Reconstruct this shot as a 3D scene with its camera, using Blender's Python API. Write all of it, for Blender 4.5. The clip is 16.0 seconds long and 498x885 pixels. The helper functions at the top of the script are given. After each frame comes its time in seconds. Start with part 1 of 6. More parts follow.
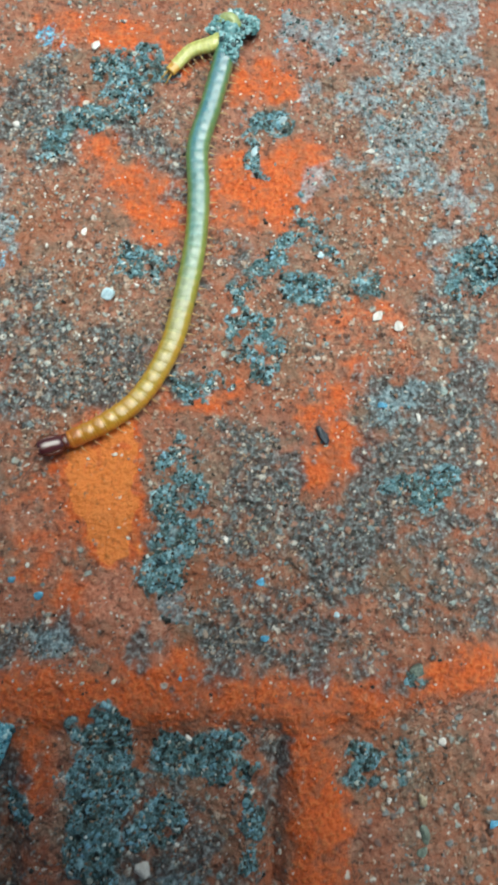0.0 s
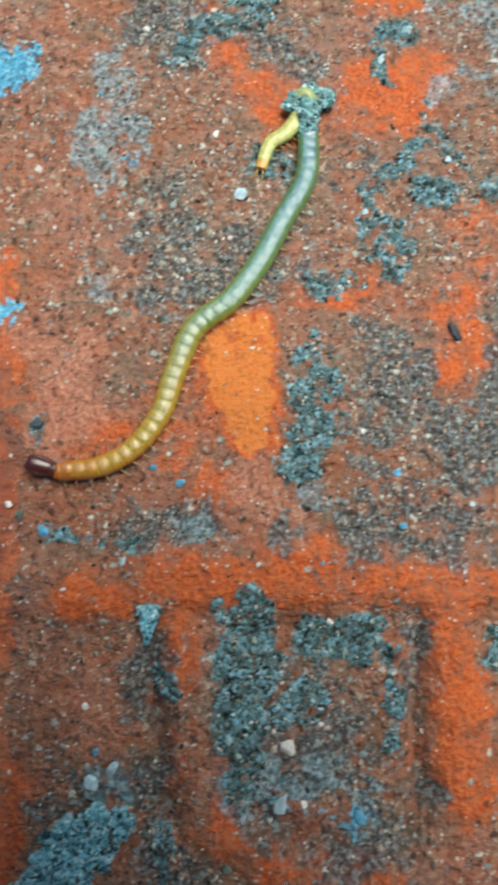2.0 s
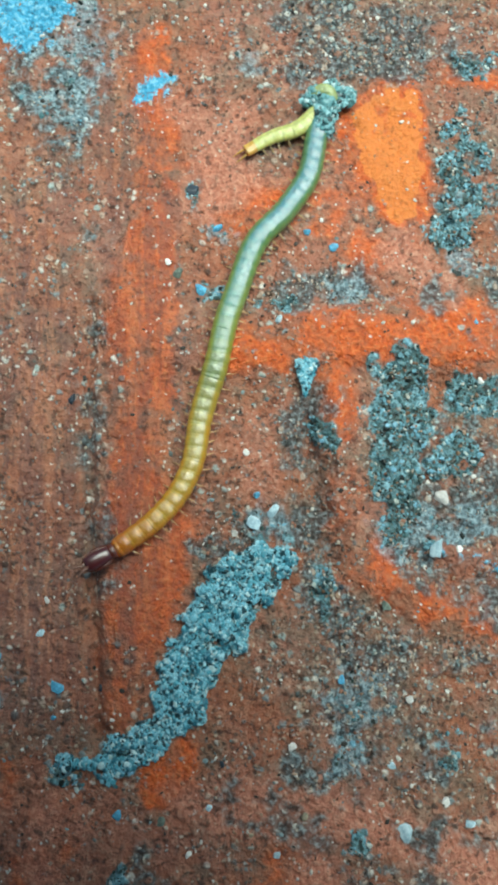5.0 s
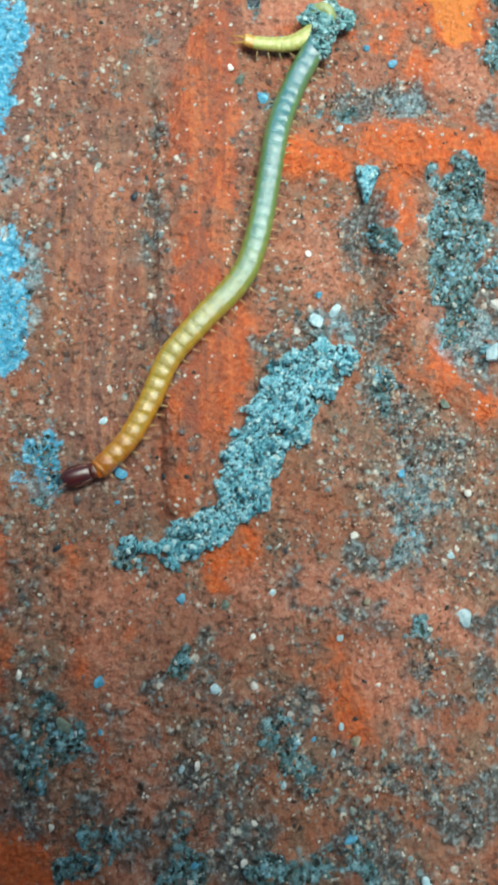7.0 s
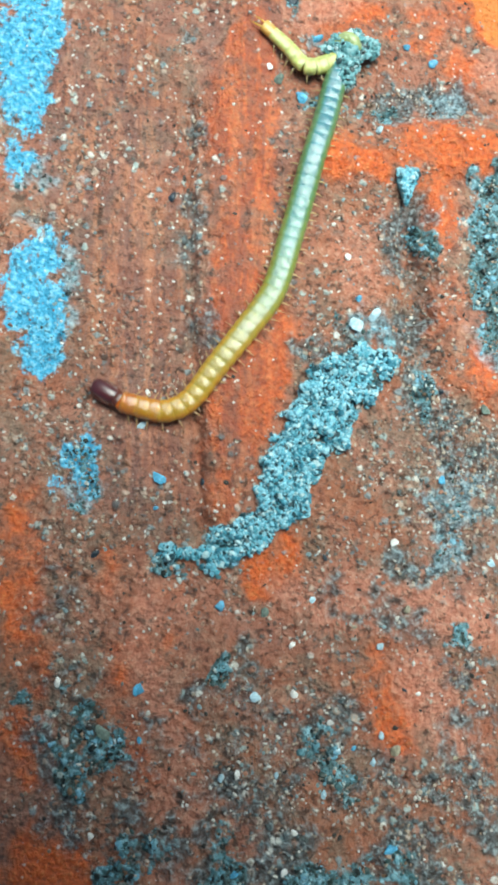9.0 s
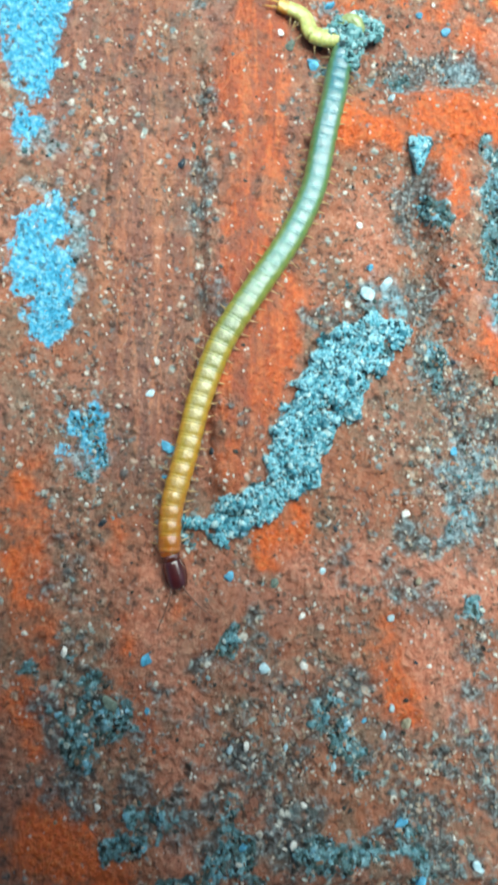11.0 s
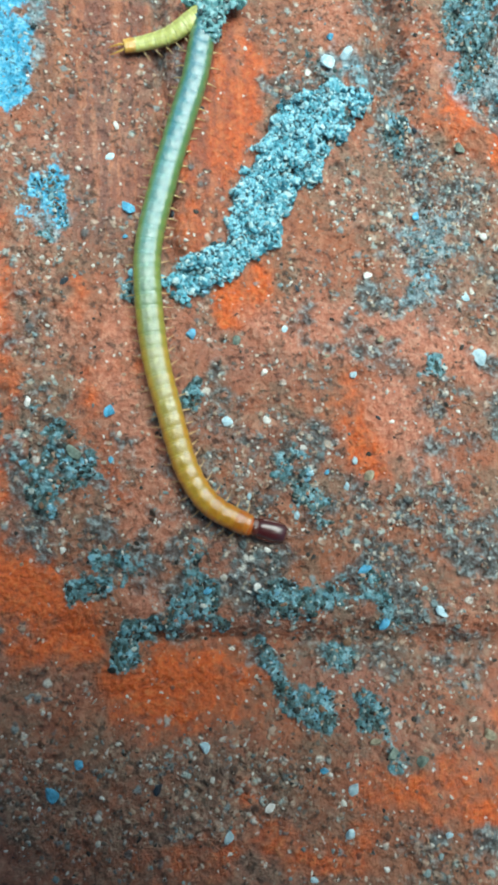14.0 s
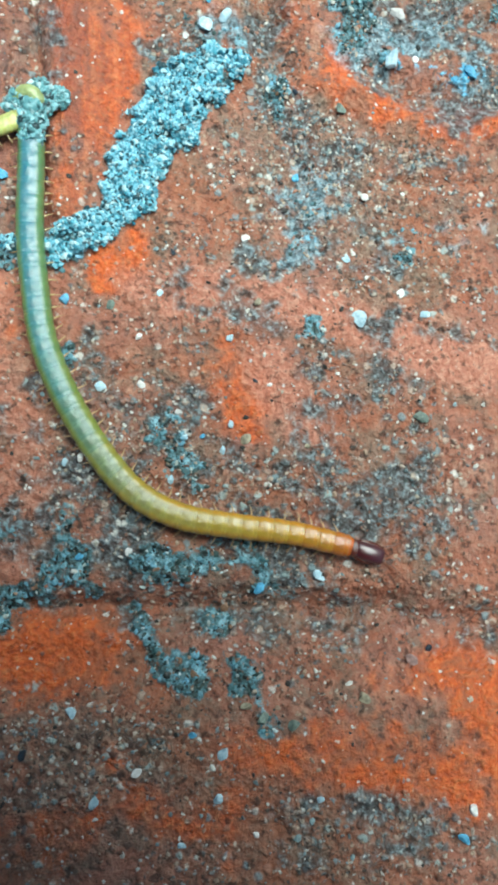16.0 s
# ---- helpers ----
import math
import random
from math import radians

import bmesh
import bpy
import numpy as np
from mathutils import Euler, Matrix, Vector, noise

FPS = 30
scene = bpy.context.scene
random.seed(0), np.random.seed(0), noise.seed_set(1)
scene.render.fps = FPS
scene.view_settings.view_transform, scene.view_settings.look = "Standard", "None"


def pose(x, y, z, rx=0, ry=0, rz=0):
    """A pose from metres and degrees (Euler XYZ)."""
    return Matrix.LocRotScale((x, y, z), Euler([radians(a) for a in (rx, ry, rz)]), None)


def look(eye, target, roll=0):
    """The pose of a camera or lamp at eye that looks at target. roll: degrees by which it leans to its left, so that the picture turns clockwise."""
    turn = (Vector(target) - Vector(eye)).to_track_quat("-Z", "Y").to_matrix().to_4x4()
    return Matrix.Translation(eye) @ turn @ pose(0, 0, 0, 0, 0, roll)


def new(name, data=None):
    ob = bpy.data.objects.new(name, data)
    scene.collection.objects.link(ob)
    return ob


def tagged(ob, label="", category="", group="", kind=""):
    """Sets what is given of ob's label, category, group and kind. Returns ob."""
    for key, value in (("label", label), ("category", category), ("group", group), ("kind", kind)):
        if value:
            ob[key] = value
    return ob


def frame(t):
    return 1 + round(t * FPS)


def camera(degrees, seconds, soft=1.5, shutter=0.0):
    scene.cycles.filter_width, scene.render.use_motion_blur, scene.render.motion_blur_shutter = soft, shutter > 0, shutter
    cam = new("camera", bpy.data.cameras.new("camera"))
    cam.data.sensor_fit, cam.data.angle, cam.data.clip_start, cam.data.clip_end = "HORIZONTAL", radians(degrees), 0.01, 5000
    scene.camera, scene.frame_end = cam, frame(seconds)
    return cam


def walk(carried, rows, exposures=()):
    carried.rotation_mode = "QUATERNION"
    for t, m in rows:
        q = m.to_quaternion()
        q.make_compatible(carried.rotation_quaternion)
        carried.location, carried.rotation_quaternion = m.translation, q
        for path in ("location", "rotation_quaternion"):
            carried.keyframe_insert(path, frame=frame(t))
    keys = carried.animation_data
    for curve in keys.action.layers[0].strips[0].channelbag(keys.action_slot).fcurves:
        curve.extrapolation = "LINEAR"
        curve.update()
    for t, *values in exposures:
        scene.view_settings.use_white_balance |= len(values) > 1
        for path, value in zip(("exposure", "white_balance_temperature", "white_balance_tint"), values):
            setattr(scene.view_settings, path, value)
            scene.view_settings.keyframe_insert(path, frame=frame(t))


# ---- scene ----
# camera: a phone held about six centimetres over the bricks
MM = 0.001
cam = camera(40, 16.0, 3.5, 0.4)
# seconds, stops, kelvin, tint: the phone meters and balances on the way
EXPOSURES = [(0, 0.53, 6500, -2), (1, 0.63, 6550, -1), (2, 0.50, 6650, 0), (2.5, 0.26, 6450, -3), (3, 0.53, 6450, -4), (3.5, 0.65, 6350, -6), (6, 0.57, 6200, -10),
             (7, 0.59, 6380, -7), (7.5, 0.78, 6180, -8), (8, 0.90, 6080, -8), (10.5, 0.88, 6180, -8), (11, 0.92, 6080, -9), (11.5, 0.81, 6130, -8), (12, 0.81, 6130, -9),
             (13, 0.69, 5950, -9), (14, 0.71, 6020, -9), (15, 0.78, 6020, -8), (16, 0.83, 5940, -8)]
CAMERA_ROWS = [
    (0, 34.67, 46.17, 60.41, 8.72, -1.03, -1.52),
    (0.5, 32.82, 42.52, 61.26, 8.77, -1.19, -1.59),
    (1, 30.71, 39.39, 60.21, 8.68, -1.53, -1.49),
    (1.5, 26.76, 38.41, 60.62, 8.68, -1.41, -1.69),
    (2, 21.80, 36.95, 59.75, 8.69, -1.60, -1.21),
    (2.5, 13.65, 34.55, 58.35, 7.91, -1.24, -0.32),
    (3, 13.46, 31.76, 57.92, 6.54, -1.12, -0.34),
    (3.5, 8.99, 21.32, 55.59, 6.14, -0.21, -0.26),
    (3.7, 9.28, 20.26, 56.18, 6.18, -0.10, -0.24),
    (5.8, 6.56, 9.20, 57.76, 8.86, -4.05, -0.75),
    (6, 5.97, 6.43, 56.26, 8.71, -4.54, -0.66),
    (6.5, 2.76, 4.43, 55.78, 8.48, -4.39, -0.25),
    (7, -0.00, -0.00, 55.07, 8.18, -4.81, 0.00),
    (7.5, -1.57, -1.47, 55.07, 7.98, -4.53, -0.07),
    (8, -1.91, -1.23, 56.27, 8.00, -4.37, -0.28),
    (8.2, -2.81, -0.82, 55.95, 7.71, -4.94, -0.18),
    (10.5, -3.57, 2.61, 52.83, 7.71, -4.80, 0.75),
    (11, -4.08, -1.30, 53.14, 7.58, -5.21, 0.63),
    (11.5, -3.63, -6.64, 51.27, 6.94, -5.00, 0.51),
    (12, -0.73, -7.75, 52.07, 6.82, -4.62, -0.05),
    (12.5, -1.70, -11.10, 52.51, 6.85, -4.58, -0.13),
    (13, 0.20, -14.23, 52.55, 6.56, -4.54, -0.14),
    (13.5, -0.38, -15.73, 52.45, 6.70, -4.74, -0.04),
    (14, -0.62, -18.87, 51.53, 6.56, -4.75, -0.31),
    (14.5, 1.93, -19.93, 52.30, 6.56, -4.49, -0.66),
    (15, 4.38, -25.39, 51.60, 6.52, -4.11, -0.76),
    (15.5, 7.92, -22.16, 52.79, 6.57, -4.15, -0.93),
    (16, 9.49, -21.68, 51.44, 6.66, -4.00, -1.04),
]
walk(cam, [(t, pose(x * MM, y * MM, z * MM, rx, ry, rz)) for t, x, y, z, rx, ry, rz in CAMERA_ROWS], EXPOSURES)

# light: an overcast sky with a bright side towards the upper right of the bricks
world = bpy.data.worlds.new("sky")
scene.world = world
world.use_nodes = True
wn = world.node_tree
wn.nodes.clear()
sky = wn.nodes.new("ShaderNodeTexSky")
sky.sky_type = "NISHITA"
sky.sun_disc = False
sky.sun_elevation = radians(70)
sky.sun_rotation = radians(40)
sky.air_density, sky.dust_density, sky.ozone_density = 1.0, 2.0, 1.2
w_back = wn.nodes.new("ShaderNodeBackground")
w_back.inputs["Strength"].default_value = 0.038
w_out = wn.nodes.new("ShaderNodeOutputWorld")
wn.links.new(sky.outputs[0], w_back.inputs[0])
wn.links.new(w_back.outputs[0], w_out.inputs[0])
sun_data = bpy.data.lights.new("sun", "SUN")
sun_data.energy, sun_data.angle, sun_data.color = 2.85, radians(48), (1.0, 0.98, 0.94)
sun = new("sun", sun_data)
sun.matrix_world = look((0.5 * math.sin(radians(40)), 0.5 * math.cos(radians(40)), 0.5 * math.tan(radians(70))), (0, 0, 0))


# ---- materials ----
def material(name):
    m = bpy.data.materials.new(name)
    m.use_nodes = True
    nt = m.node_tree
    bsdf = nt.nodes["Principled BSDF"]
    return m, nt, bsdf


def put(nt, socket, value):
    if isinstance(value, bpy.types.NodeSocket):
        nt.links.new(value, socket)
    elif socket.type == "RGBA" and len(value) == 3:
        socket.default_value = (*value, 1)
    else:
        socket.default_value = value


def calc(nt, op, a, b=0.5, c=None, clamp=False):
    n = nt.nodes.new("ShaderNodeMath")
    n.operation, n.use_clamp = op, clamp
    for s, v in zip(n.inputs, (a, b, c)):
        if v is not None:
            put(nt, s, v)
    return n.outputs[0]


def blend(nt, fac, a, b, how="MIX"):
    n = nt.nodes.new("ShaderNodeMix")
    n.data_type, n.blend_type = "RGBA", how
    put(nt, n.inputs[0], fac)
    put(nt, n.inputs[6], a)
    put(nt, n.inputs[7], b)
    return n.outputs[2]


def ramp(nt, fac, *stops, constant=False):
    n = nt.nodes.new("ShaderNodeValToRGB")
    r = n.color_ramp
    r.interpolation = "CONSTANT" if constant else "LINEAR"
    while len(r.elements) < len(stops):
        r.elements.new(0.5)
    for e, (p, c) in zip(r.elements, stops):
        e.position, e.color = p, (*c, 1)
    put(nt, n.inputs[0], fac)
    return n.outputs[0]


def span(nt, v, lo, hi, a=0.0, b=1.0):
    n = nt.nodes.new("ShaderNodeMapRange")
    n.interpolation_type = "SMOOTHSTEP"
    for s, x in zip(n.inputs, (v, lo, hi, a, b)):
        put(nt, s, x)
    return n.outputs[0]


def texture(nt, kind, vec, scale, **more):
    n = nt.nodes.new("ShaderNodeTex" + kind)
    put(nt, n.inputs["Vector"], vec)
    n.inputs["Scale"].default_value = scale
    for key, value in more.items():
        n.inputs[key].default_value = value
    return n


def millimetres(nt, local=False):
    if local:
        src = nt.nodes.new("ShaderNodeTexCoord").outputs["Object"]
    else:
        src = nt.nodes.new("ShaderNodeNewGeometry").outputs["Position"]
    n = nt.nodes.new("ShaderNodeVectorMath")
    n.operation = "SCALE"
    n.inputs["Scale"].default_value = 1000
    nt.links.new(src, n.inputs[0])
    return n.outputs[0]


def relief(nt, bsdf, height, strength, distance):
    n = nt.nodes.new("ShaderNodeBump")
    n.inputs["Strength"].default_value = strength
    n.inputs["Distance"].default_value = distance
    put(nt, n.inputs["Height"], height)
    nt.links.new(n.outputs[0], bsdf.inputs["Normal"])


def worn_brick():
    m, nt, bsdf = material("worn_brick")
    p0 = millimetres(nt)

    def mask(name):
        n = nt.nodes.new("ShaderNodeAttribute")
        n.attribute_name = name
        return n.outputs["Fac"]

    def off(v, k):
        return calc(nt, "MULTIPLY", calc(nt, "SUBTRACT", v, 0.5), k)

    def edge(name, rough, hair, lo, hi):
        """A mask whose outline frays along the grain of the clay."""
        v = calc(nt, "ADD", mask(name), calc(nt, "ADD", off(mid, rough), off(fine, hair)))
        return calc(nt, "MULTIPLY", span(nt, v, lo, hi), span(nt, mask(name), 0.02, 0.15))
    swirl = texture(nt, "Noise", p0, 1.7, Detail=3)
    bend = nt.nodes.new("ShaderNodeVectorMath")
    bend.operation = "MULTIPLY_ADD"
    nt.links.new(swirl.outputs["Color"], bend.inputs[0])
    bend.inputs[1].default_value = (0.55, 0.55, 0.55)
    nt.links.new(p0, bend.inputs[2])
    p = bend.outputs[0]
    broad = texture(nt, "Noise", p0, 0.13, Detail=4).outputs[0]
    mid = texture(nt, "Noise", p0, 0.75, Detail=6, Roughness=0.68).outputs[0]
    blot = texture(nt, "Noise", p0, 0.42, Detail=5, Roughness=0.7, Distortion=0.6).outputs[0]
    fine = texture(nt, "Noise", p0, 2.3, Detail=4, Roughness=0.6).outputs[0]
    cell = texture(nt, "Voronoi", p, 1.5)
    cell_s = texture(nt, "Voronoi", p, 2.9)
    sep = nt.nodes.new("ShaderNodeSeparateColor")
    nt.links.new(cell.outputs["Color"], sep.inputs[0])
    sep_s = nt.nodes.new("ShaderNodeSeparateColor")
    nt.links.new(cell_s.outputs["Color"], sep_s.inputs[0])
    h1, h2, h3 = sep.outputs
    k1, k2, k3 = sep_s.outputs
    clean = edge("clean", 0.7, 0.6, 0.05, 0.95)
    dark, grit = edge("dark", 0.5, 0.6, 0.15, 0.85), mask("grit")
    # fired clay, duller and pinker where it is weathered
    clay = ramp(nt, mid, (0.3, (0.14, 0.046, 0.030)), (0.48, (0.37, 0.142, 0.088)), (0.66, (0.56, 0.30, 0.20)))
    clay = blend(nt, span(nt, broad, 0.38, 0.62), clay, blend(nt, 0.6, clay, (0.45, 0.13, 0.055)))
    clay = blend(nt, span(nt, blot, 0.50, 0.68, 0.0, 0.5), clay, (0.17, 0.11, 0.09))
    clay = blend(nt, calc(nt, "MULTIPLY", span(nt, fine, 0.52, 0.72), 0.4), clay, (0.56, 0.38, 0.27))
    orange = ramp(nt, fine, (0.3, (0.48, 0.072, 0.014)), (0.5, (0.74, 0.135, 0.024)), (0.72, (0.80, 0.25, 0.075)))
    orange = blend(nt, span(nt, blot, 0.44, 0.66, 0.0, 0.8), orange, blend(nt, fine, (0.30, 0.09, 0.04), (0.54, 0.19, 0.09)))
    orange = blend(nt, span(nt, mask("clean"), 1.0, 1.2, 0.0, 0.8), orange, blend(nt, fine, (0.86, 0.21, 0.03), (0.92, 0.34, 0.08)))
    tone = texture(nt, "Noise", p0, 0.085, Detail=3, Roughness=0.6).outputs[0]
    clay = blend(nt, span(nt, tone, 0.50, 0.66, 0.0, 0.55), clay, blend(nt, mid, (0.30, 0.115, 0.085), (0.56, 0.27, 0.19)))
    clay = blend(nt, span(nt, tone, 0.50, 0.36, 0.0, 0.55), clay, blend(nt, mid, (0.22, 0.065, 0.028), (0.52, 0.19, 0.085)))
    stain = texture(nt, "Noise", p0, 0.55, Detail=6, Roughness=0.72, Distortion=0.8).outputs[0]
    clay = blend(nt, span(nt, stain, 0.56, 0.70, 0.0, 0.6), clay, blend(nt, fine, (0.07, 0.065, 0.055), (0.22, 0.25, 0.23)))
    algae = texture(nt, "Noise", p0, 0.24, Detail=6, Roughness=0.7, Distortion=0.5).outputs[0]
    clay = blend(nt, span(nt, algae, 0.47, 0.62, 0.0, 0.55), clay, blend(nt, fine, (0.05, 0.048, 0.036), (0.34, 0.30, 0.22)))
    body = blend(nt, clean, clay, orange)
    bare = edge("bare", 0.5, 0.4, 0.2, 0.8)
    body = blend(nt, calc(nt, "MULTIPLY", bare, 0.85), body, ramp(nt, fine, (0.3, (0.42, 0.14, 0.085)), (0.5, (0.60, 0.235, 0.15)), (0.7, (0.74, 0.40, 0.28))))
    silt = calc(nt, "MULTIPLY", calc(nt, "MAXIMUM", grit, dark), span(nt, blot, 0.35, 0.6, 0.15, 0.75))
    body = blend(nt, silt, body, ramp(nt, fine, (0.3, (0.09, 0.062, 0.045)), (0.5, (0.27, 0.19, 0.14)), (0.7, (0.52, 0.41, 0.31))))
    # the wire-cut drag marks run along the brick
    comb = nt.nodes.new("ShaderNodeVectorMath")
    comb.operation = "MULTIPLY"
    nt.links.new(p, comb.inputs[0])
    comb.inputs[1].default_value = (1.2, 0.11, 1.0)
    drag = texture(nt, "Noise", comb.outputs[0], 0.7, Detail=6, Roughness=0.72, Distortion=0.5).outputs[0]
    body = blend(nt, calc(nt, "MULTIPLY", span(nt, drag, 0.36, 0.60), mask("drag")), body, blend(nt, 0.7, body, (0.17, 0.085, 0.075)))
    body = blend(nt, calc(nt, "MULTIPLY", span(nt, drag, 0.5, 0.36), calc(nt, "MULTIPLY", mask("drag"), 0.6)), body, (0.52, 0.22, 0.12))
    # dark grime; the same colour paints shade under the ledge and beside the relief
    grime_shade = ramp(nt, fine, (0.36, (0.016, 0.020, 0.022)), (0.5, (0.075, 0.105, 0.118)), (0.64, (0.29, 0.40, 0.44)))
    body = blend(nt, calc(nt, "MULTIPLY", dark, 0.78), body, grime_shade)
    # grains bedded in the surface
    amount = calc(nt, "ADD", calc(nt, "MULTIPLY", grit, 0.22), span(nt, texture(nt, "Noise", p0, 0.2, Detail=4, Roughness=0.65).outputs[0], 0.42, 0.60, 0.05, 0.42))
    amount = calc(nt, "ADD", amount, calc(nt, "MULTIPLY", dark, 0.10))
    amount = calc(nt, "SUBTRACT", amount, calc(nt, "ADD", calc(nt, "MULTIPLY", clean, 0.30), calc(nt, "MULTIPLY", bare, 0.34)))
    amount = calc(nt, "MULTIPLY", amount, span(nt, mid, 0.3, 0.62, 0.4, 1.35))
    is_grain = calc(nt, "MULTIPLY", span(nt, calc(nt, "SUBTRACT", amount, h1), -0.04, 0.10), span(nt, cell.outputs["Distance"], 0.62, 0.30))
    is_grain_s = calc(nt, "MULTIPLY", span(nt, calc(nt, "SUBTRACT", amount, k1), -0.04, 0.10), span(nt, cell_s.outputs["Distance"], 0.62, 0.30))
    grain = ramp(nt, h2, (0.0, (0.030, 0.028, 0.024)), (0.12, (0.16, 0.10, 0.08)), (0.26, (0.14, 0.17, 0.18)),
                 (0.36, (0.50, 0.25, 0.17)), (0.56, (0.27, 0.38, 0.41)), (0.68, (0.64, 0.50, 0.40)), (0.84, (0.48, 0.62, 0.60)), (0.93, (0.90, 0.89, 0.82)), constant=True)
    grain_s = ramp(nt, k2, (0.0, (0.07, 0.066, 0.055)), (0.16, (0.11, 0.15, 0.14)), (0.34, (0.46, 0.22, 0.13)),
                   (0.54, (0.20, 0.33, 0.36)), (0.70, (0.62, 0.53, 0.40)), (0.88, (0.60, 0.70, 0.68)), (0.95, (0.88, 0.87, 0.82)), constant=True)
    col = blend(nt, calc(nt, "MULTIPLY", is_grain, 0.75), body, grain)
    col = blend(nt, calc(nt, "MULTIPLY", is_grain_s, 0.62), col, grain_s)
    # pale specks: white grains, and wet glints painted into the colour
    spark = calc(nt, "GREATER_THAN", k3, span(nt, mid, 0.35, 0.65, 0.98, 0.935))
    spark = calc(nt, "MULTIPLY", spark, span(nt, cell_s.outputs["Distance"], 0.5, 0.2))
    col = blend(nt, calc(nt, "MULTIPLY", spark, 0.8), col, blend(nt, h3, (0.80, 0.70, 0.56), (0.86, 0.90, 0.90)))
    # cement film and crust, flaking blue paint
    film = ramp(nt, calc(nt, "MULTIPLY_ADD", fine, 0.6, calc(nt, "MULTIPLY", mid, 0.4)), (0.34, (0.05, 0.075, 0.08)), (0.48, (0.21, 0.34, 0.40)), (0.62, (0.52, 0.69, 0.77)))
    col = blend(nt, calc(nt, "MULTIPLY", edge("haze", 1.1, 0.8, 0.2, 1.15), 0.72), col, film)
    cement = ramp(nt, calc(nt, "MULTIPLY_ADD", mid, 2.0, calc(nt, "MULTIPLY_ADD", h3, 0.35, -0.70)), (0.1, (0.025, 0.032, 0.030)), (0.3, (0.075, 0.115, 0.105)), (0.55, (0.12, 0.25, 0.29)), (0.82, (0.38, 0.64, 0.74)))
    cement = blend(nt, span(nt, fine, 0.5, 0.7, 0.0, 0.4), cement, (0.26, 0.46, 0.50))
    col = blend(nt, edge("crust", 1.2, 1.5, 0.28, 0.66), col, cement)
    flake = ramp(nt, fine, (0.3, (0.04, 0.25, 0.44)), (0.5, (0.10, 0.46, 0.74)), (0.68, (0.38, 0.74, 0.93)))
    ragged = calc(nt, "ADD", mask("paint"), calc(nt, "ADD", off(drag, 2.2), calc(nt, "ADD", off(mid, 1.6), off(fine, 1.6))))
    col = blend(nt, calc(nt, "MULTIPLY", span(nt, ragged, 0.2, 0.6), span(nt, mask("paint"), 0.02, 0.2)), col, flake)
    # grime in the pores; the dark colour also paints shade in small cavities
    pores = texture(nt, "Noise", p0, 1.5, Detail=4, Roughness=0.65, Distortion=0.5).outputs[0]
    col = blend(nt, calc(nt, "MULTIPLY", span(nt, pores, 0.35, 0.46, 0.65, 0.0), calc(nt, "MULTIPLY_ADD", clean, -0.65, 1.0)), col, (0.022, 0.016, 0.011))
    put(nt, bsdf.inputs["Base Color"], col)
    put(nt, bsdf.inputs["Roughness"], span(nt, fine, 0.35, 0.65, 0.36, 0.62))
    bsdf.inputs["Specular IOR Level"].default_value = 0.55
    hgt = calc(nt, "ADD", calc(nt, "MULTIPLY", fine, 1.2), calc(nt, "MULTIPLY", cell.outputs["Distance"], -0.35))
    hgt = calc(nt, "ADD", hgt, calc(nt, "MULTIPLY", mid, 1.0))
    hgt = calc(nt, "ADD", hgt, calc(nt, "MULTIPLY", calc(nt, "MAXIMUM", is_grain, is_grain_s), 0.35))
    relief(nt, bsdf, hgt, 0.85, 0.00042)
    return m


def grain_material(name, stops, rough=0.6, shift=0.4):
    m, nt, bsdf = material(name)
    p = millimetres(nt)
    g = nt.nodes.new("ShaderNodeNewGeometry")
    col = ramp(nt, g.outputs["Random Per Island"], *stops, constant=True)
    drift = texture(nt, "Noise", p, 0.45, Detail=3, Roughness=0.6).outputs[0]
    col = blend(nt, shift, col, ramp(nt, drift, (0.36, (0.38, 0.36, 0.24)), (0.5, (0.85, 0.85, 0.75)), (0.62, (1, 1, 1))), "MULTIPLY")
    n = texture(nt, "Noise", p, 6.0, Detail=3).outputs[0]
    col = blend(nt, 0.6, col, ramp(nt, n, (0.3, (0.4, 0.4, 0.4)), (0.7, (1, 1, 1))), "MULTIPLY")
    put(nt, bsdf.inputs["Base Color"], col)
    bsdf.inputs["Roughness"].default_value = rough
    relief(nt, bsdf, n, 0.5, 0.00008)
    return m


def stone_material(name, colour, rough=0.45, second=None):
    m, nt, bsdf = material(name)
    p = millimetres(nt, local=True)
    info = nt.nodes.new("ShaderNodeObjectInfo")
    n = texture(nt, "Noise", p, 2.2, Detail=5, Roughness=0.65).outputs[0]
    second = second or tuple(c * 0.55 for c in colour)
    col = blend(nt, span(nt, n, 0.4, 0.62), second, colour)
    tone = calc(nt, "MULTIPLY_ADD", info.outputs["Random"], 0.35, 0.8)
    cc = nt.nodes.new("ShaderNodeCombineColor")
    for s in cc.inputs:
        put(nt, s, tone)
    col = blend(nt, 1.0, col, cc.outputs[0], "MULTIPLY")
    put(nt, bsdf.inputs["Base Color"], col)
    bsdf.inputs["Roughness"].default_value = rough
    relief(nt, bsdf, n, 0.6, 0.00012)
    return m


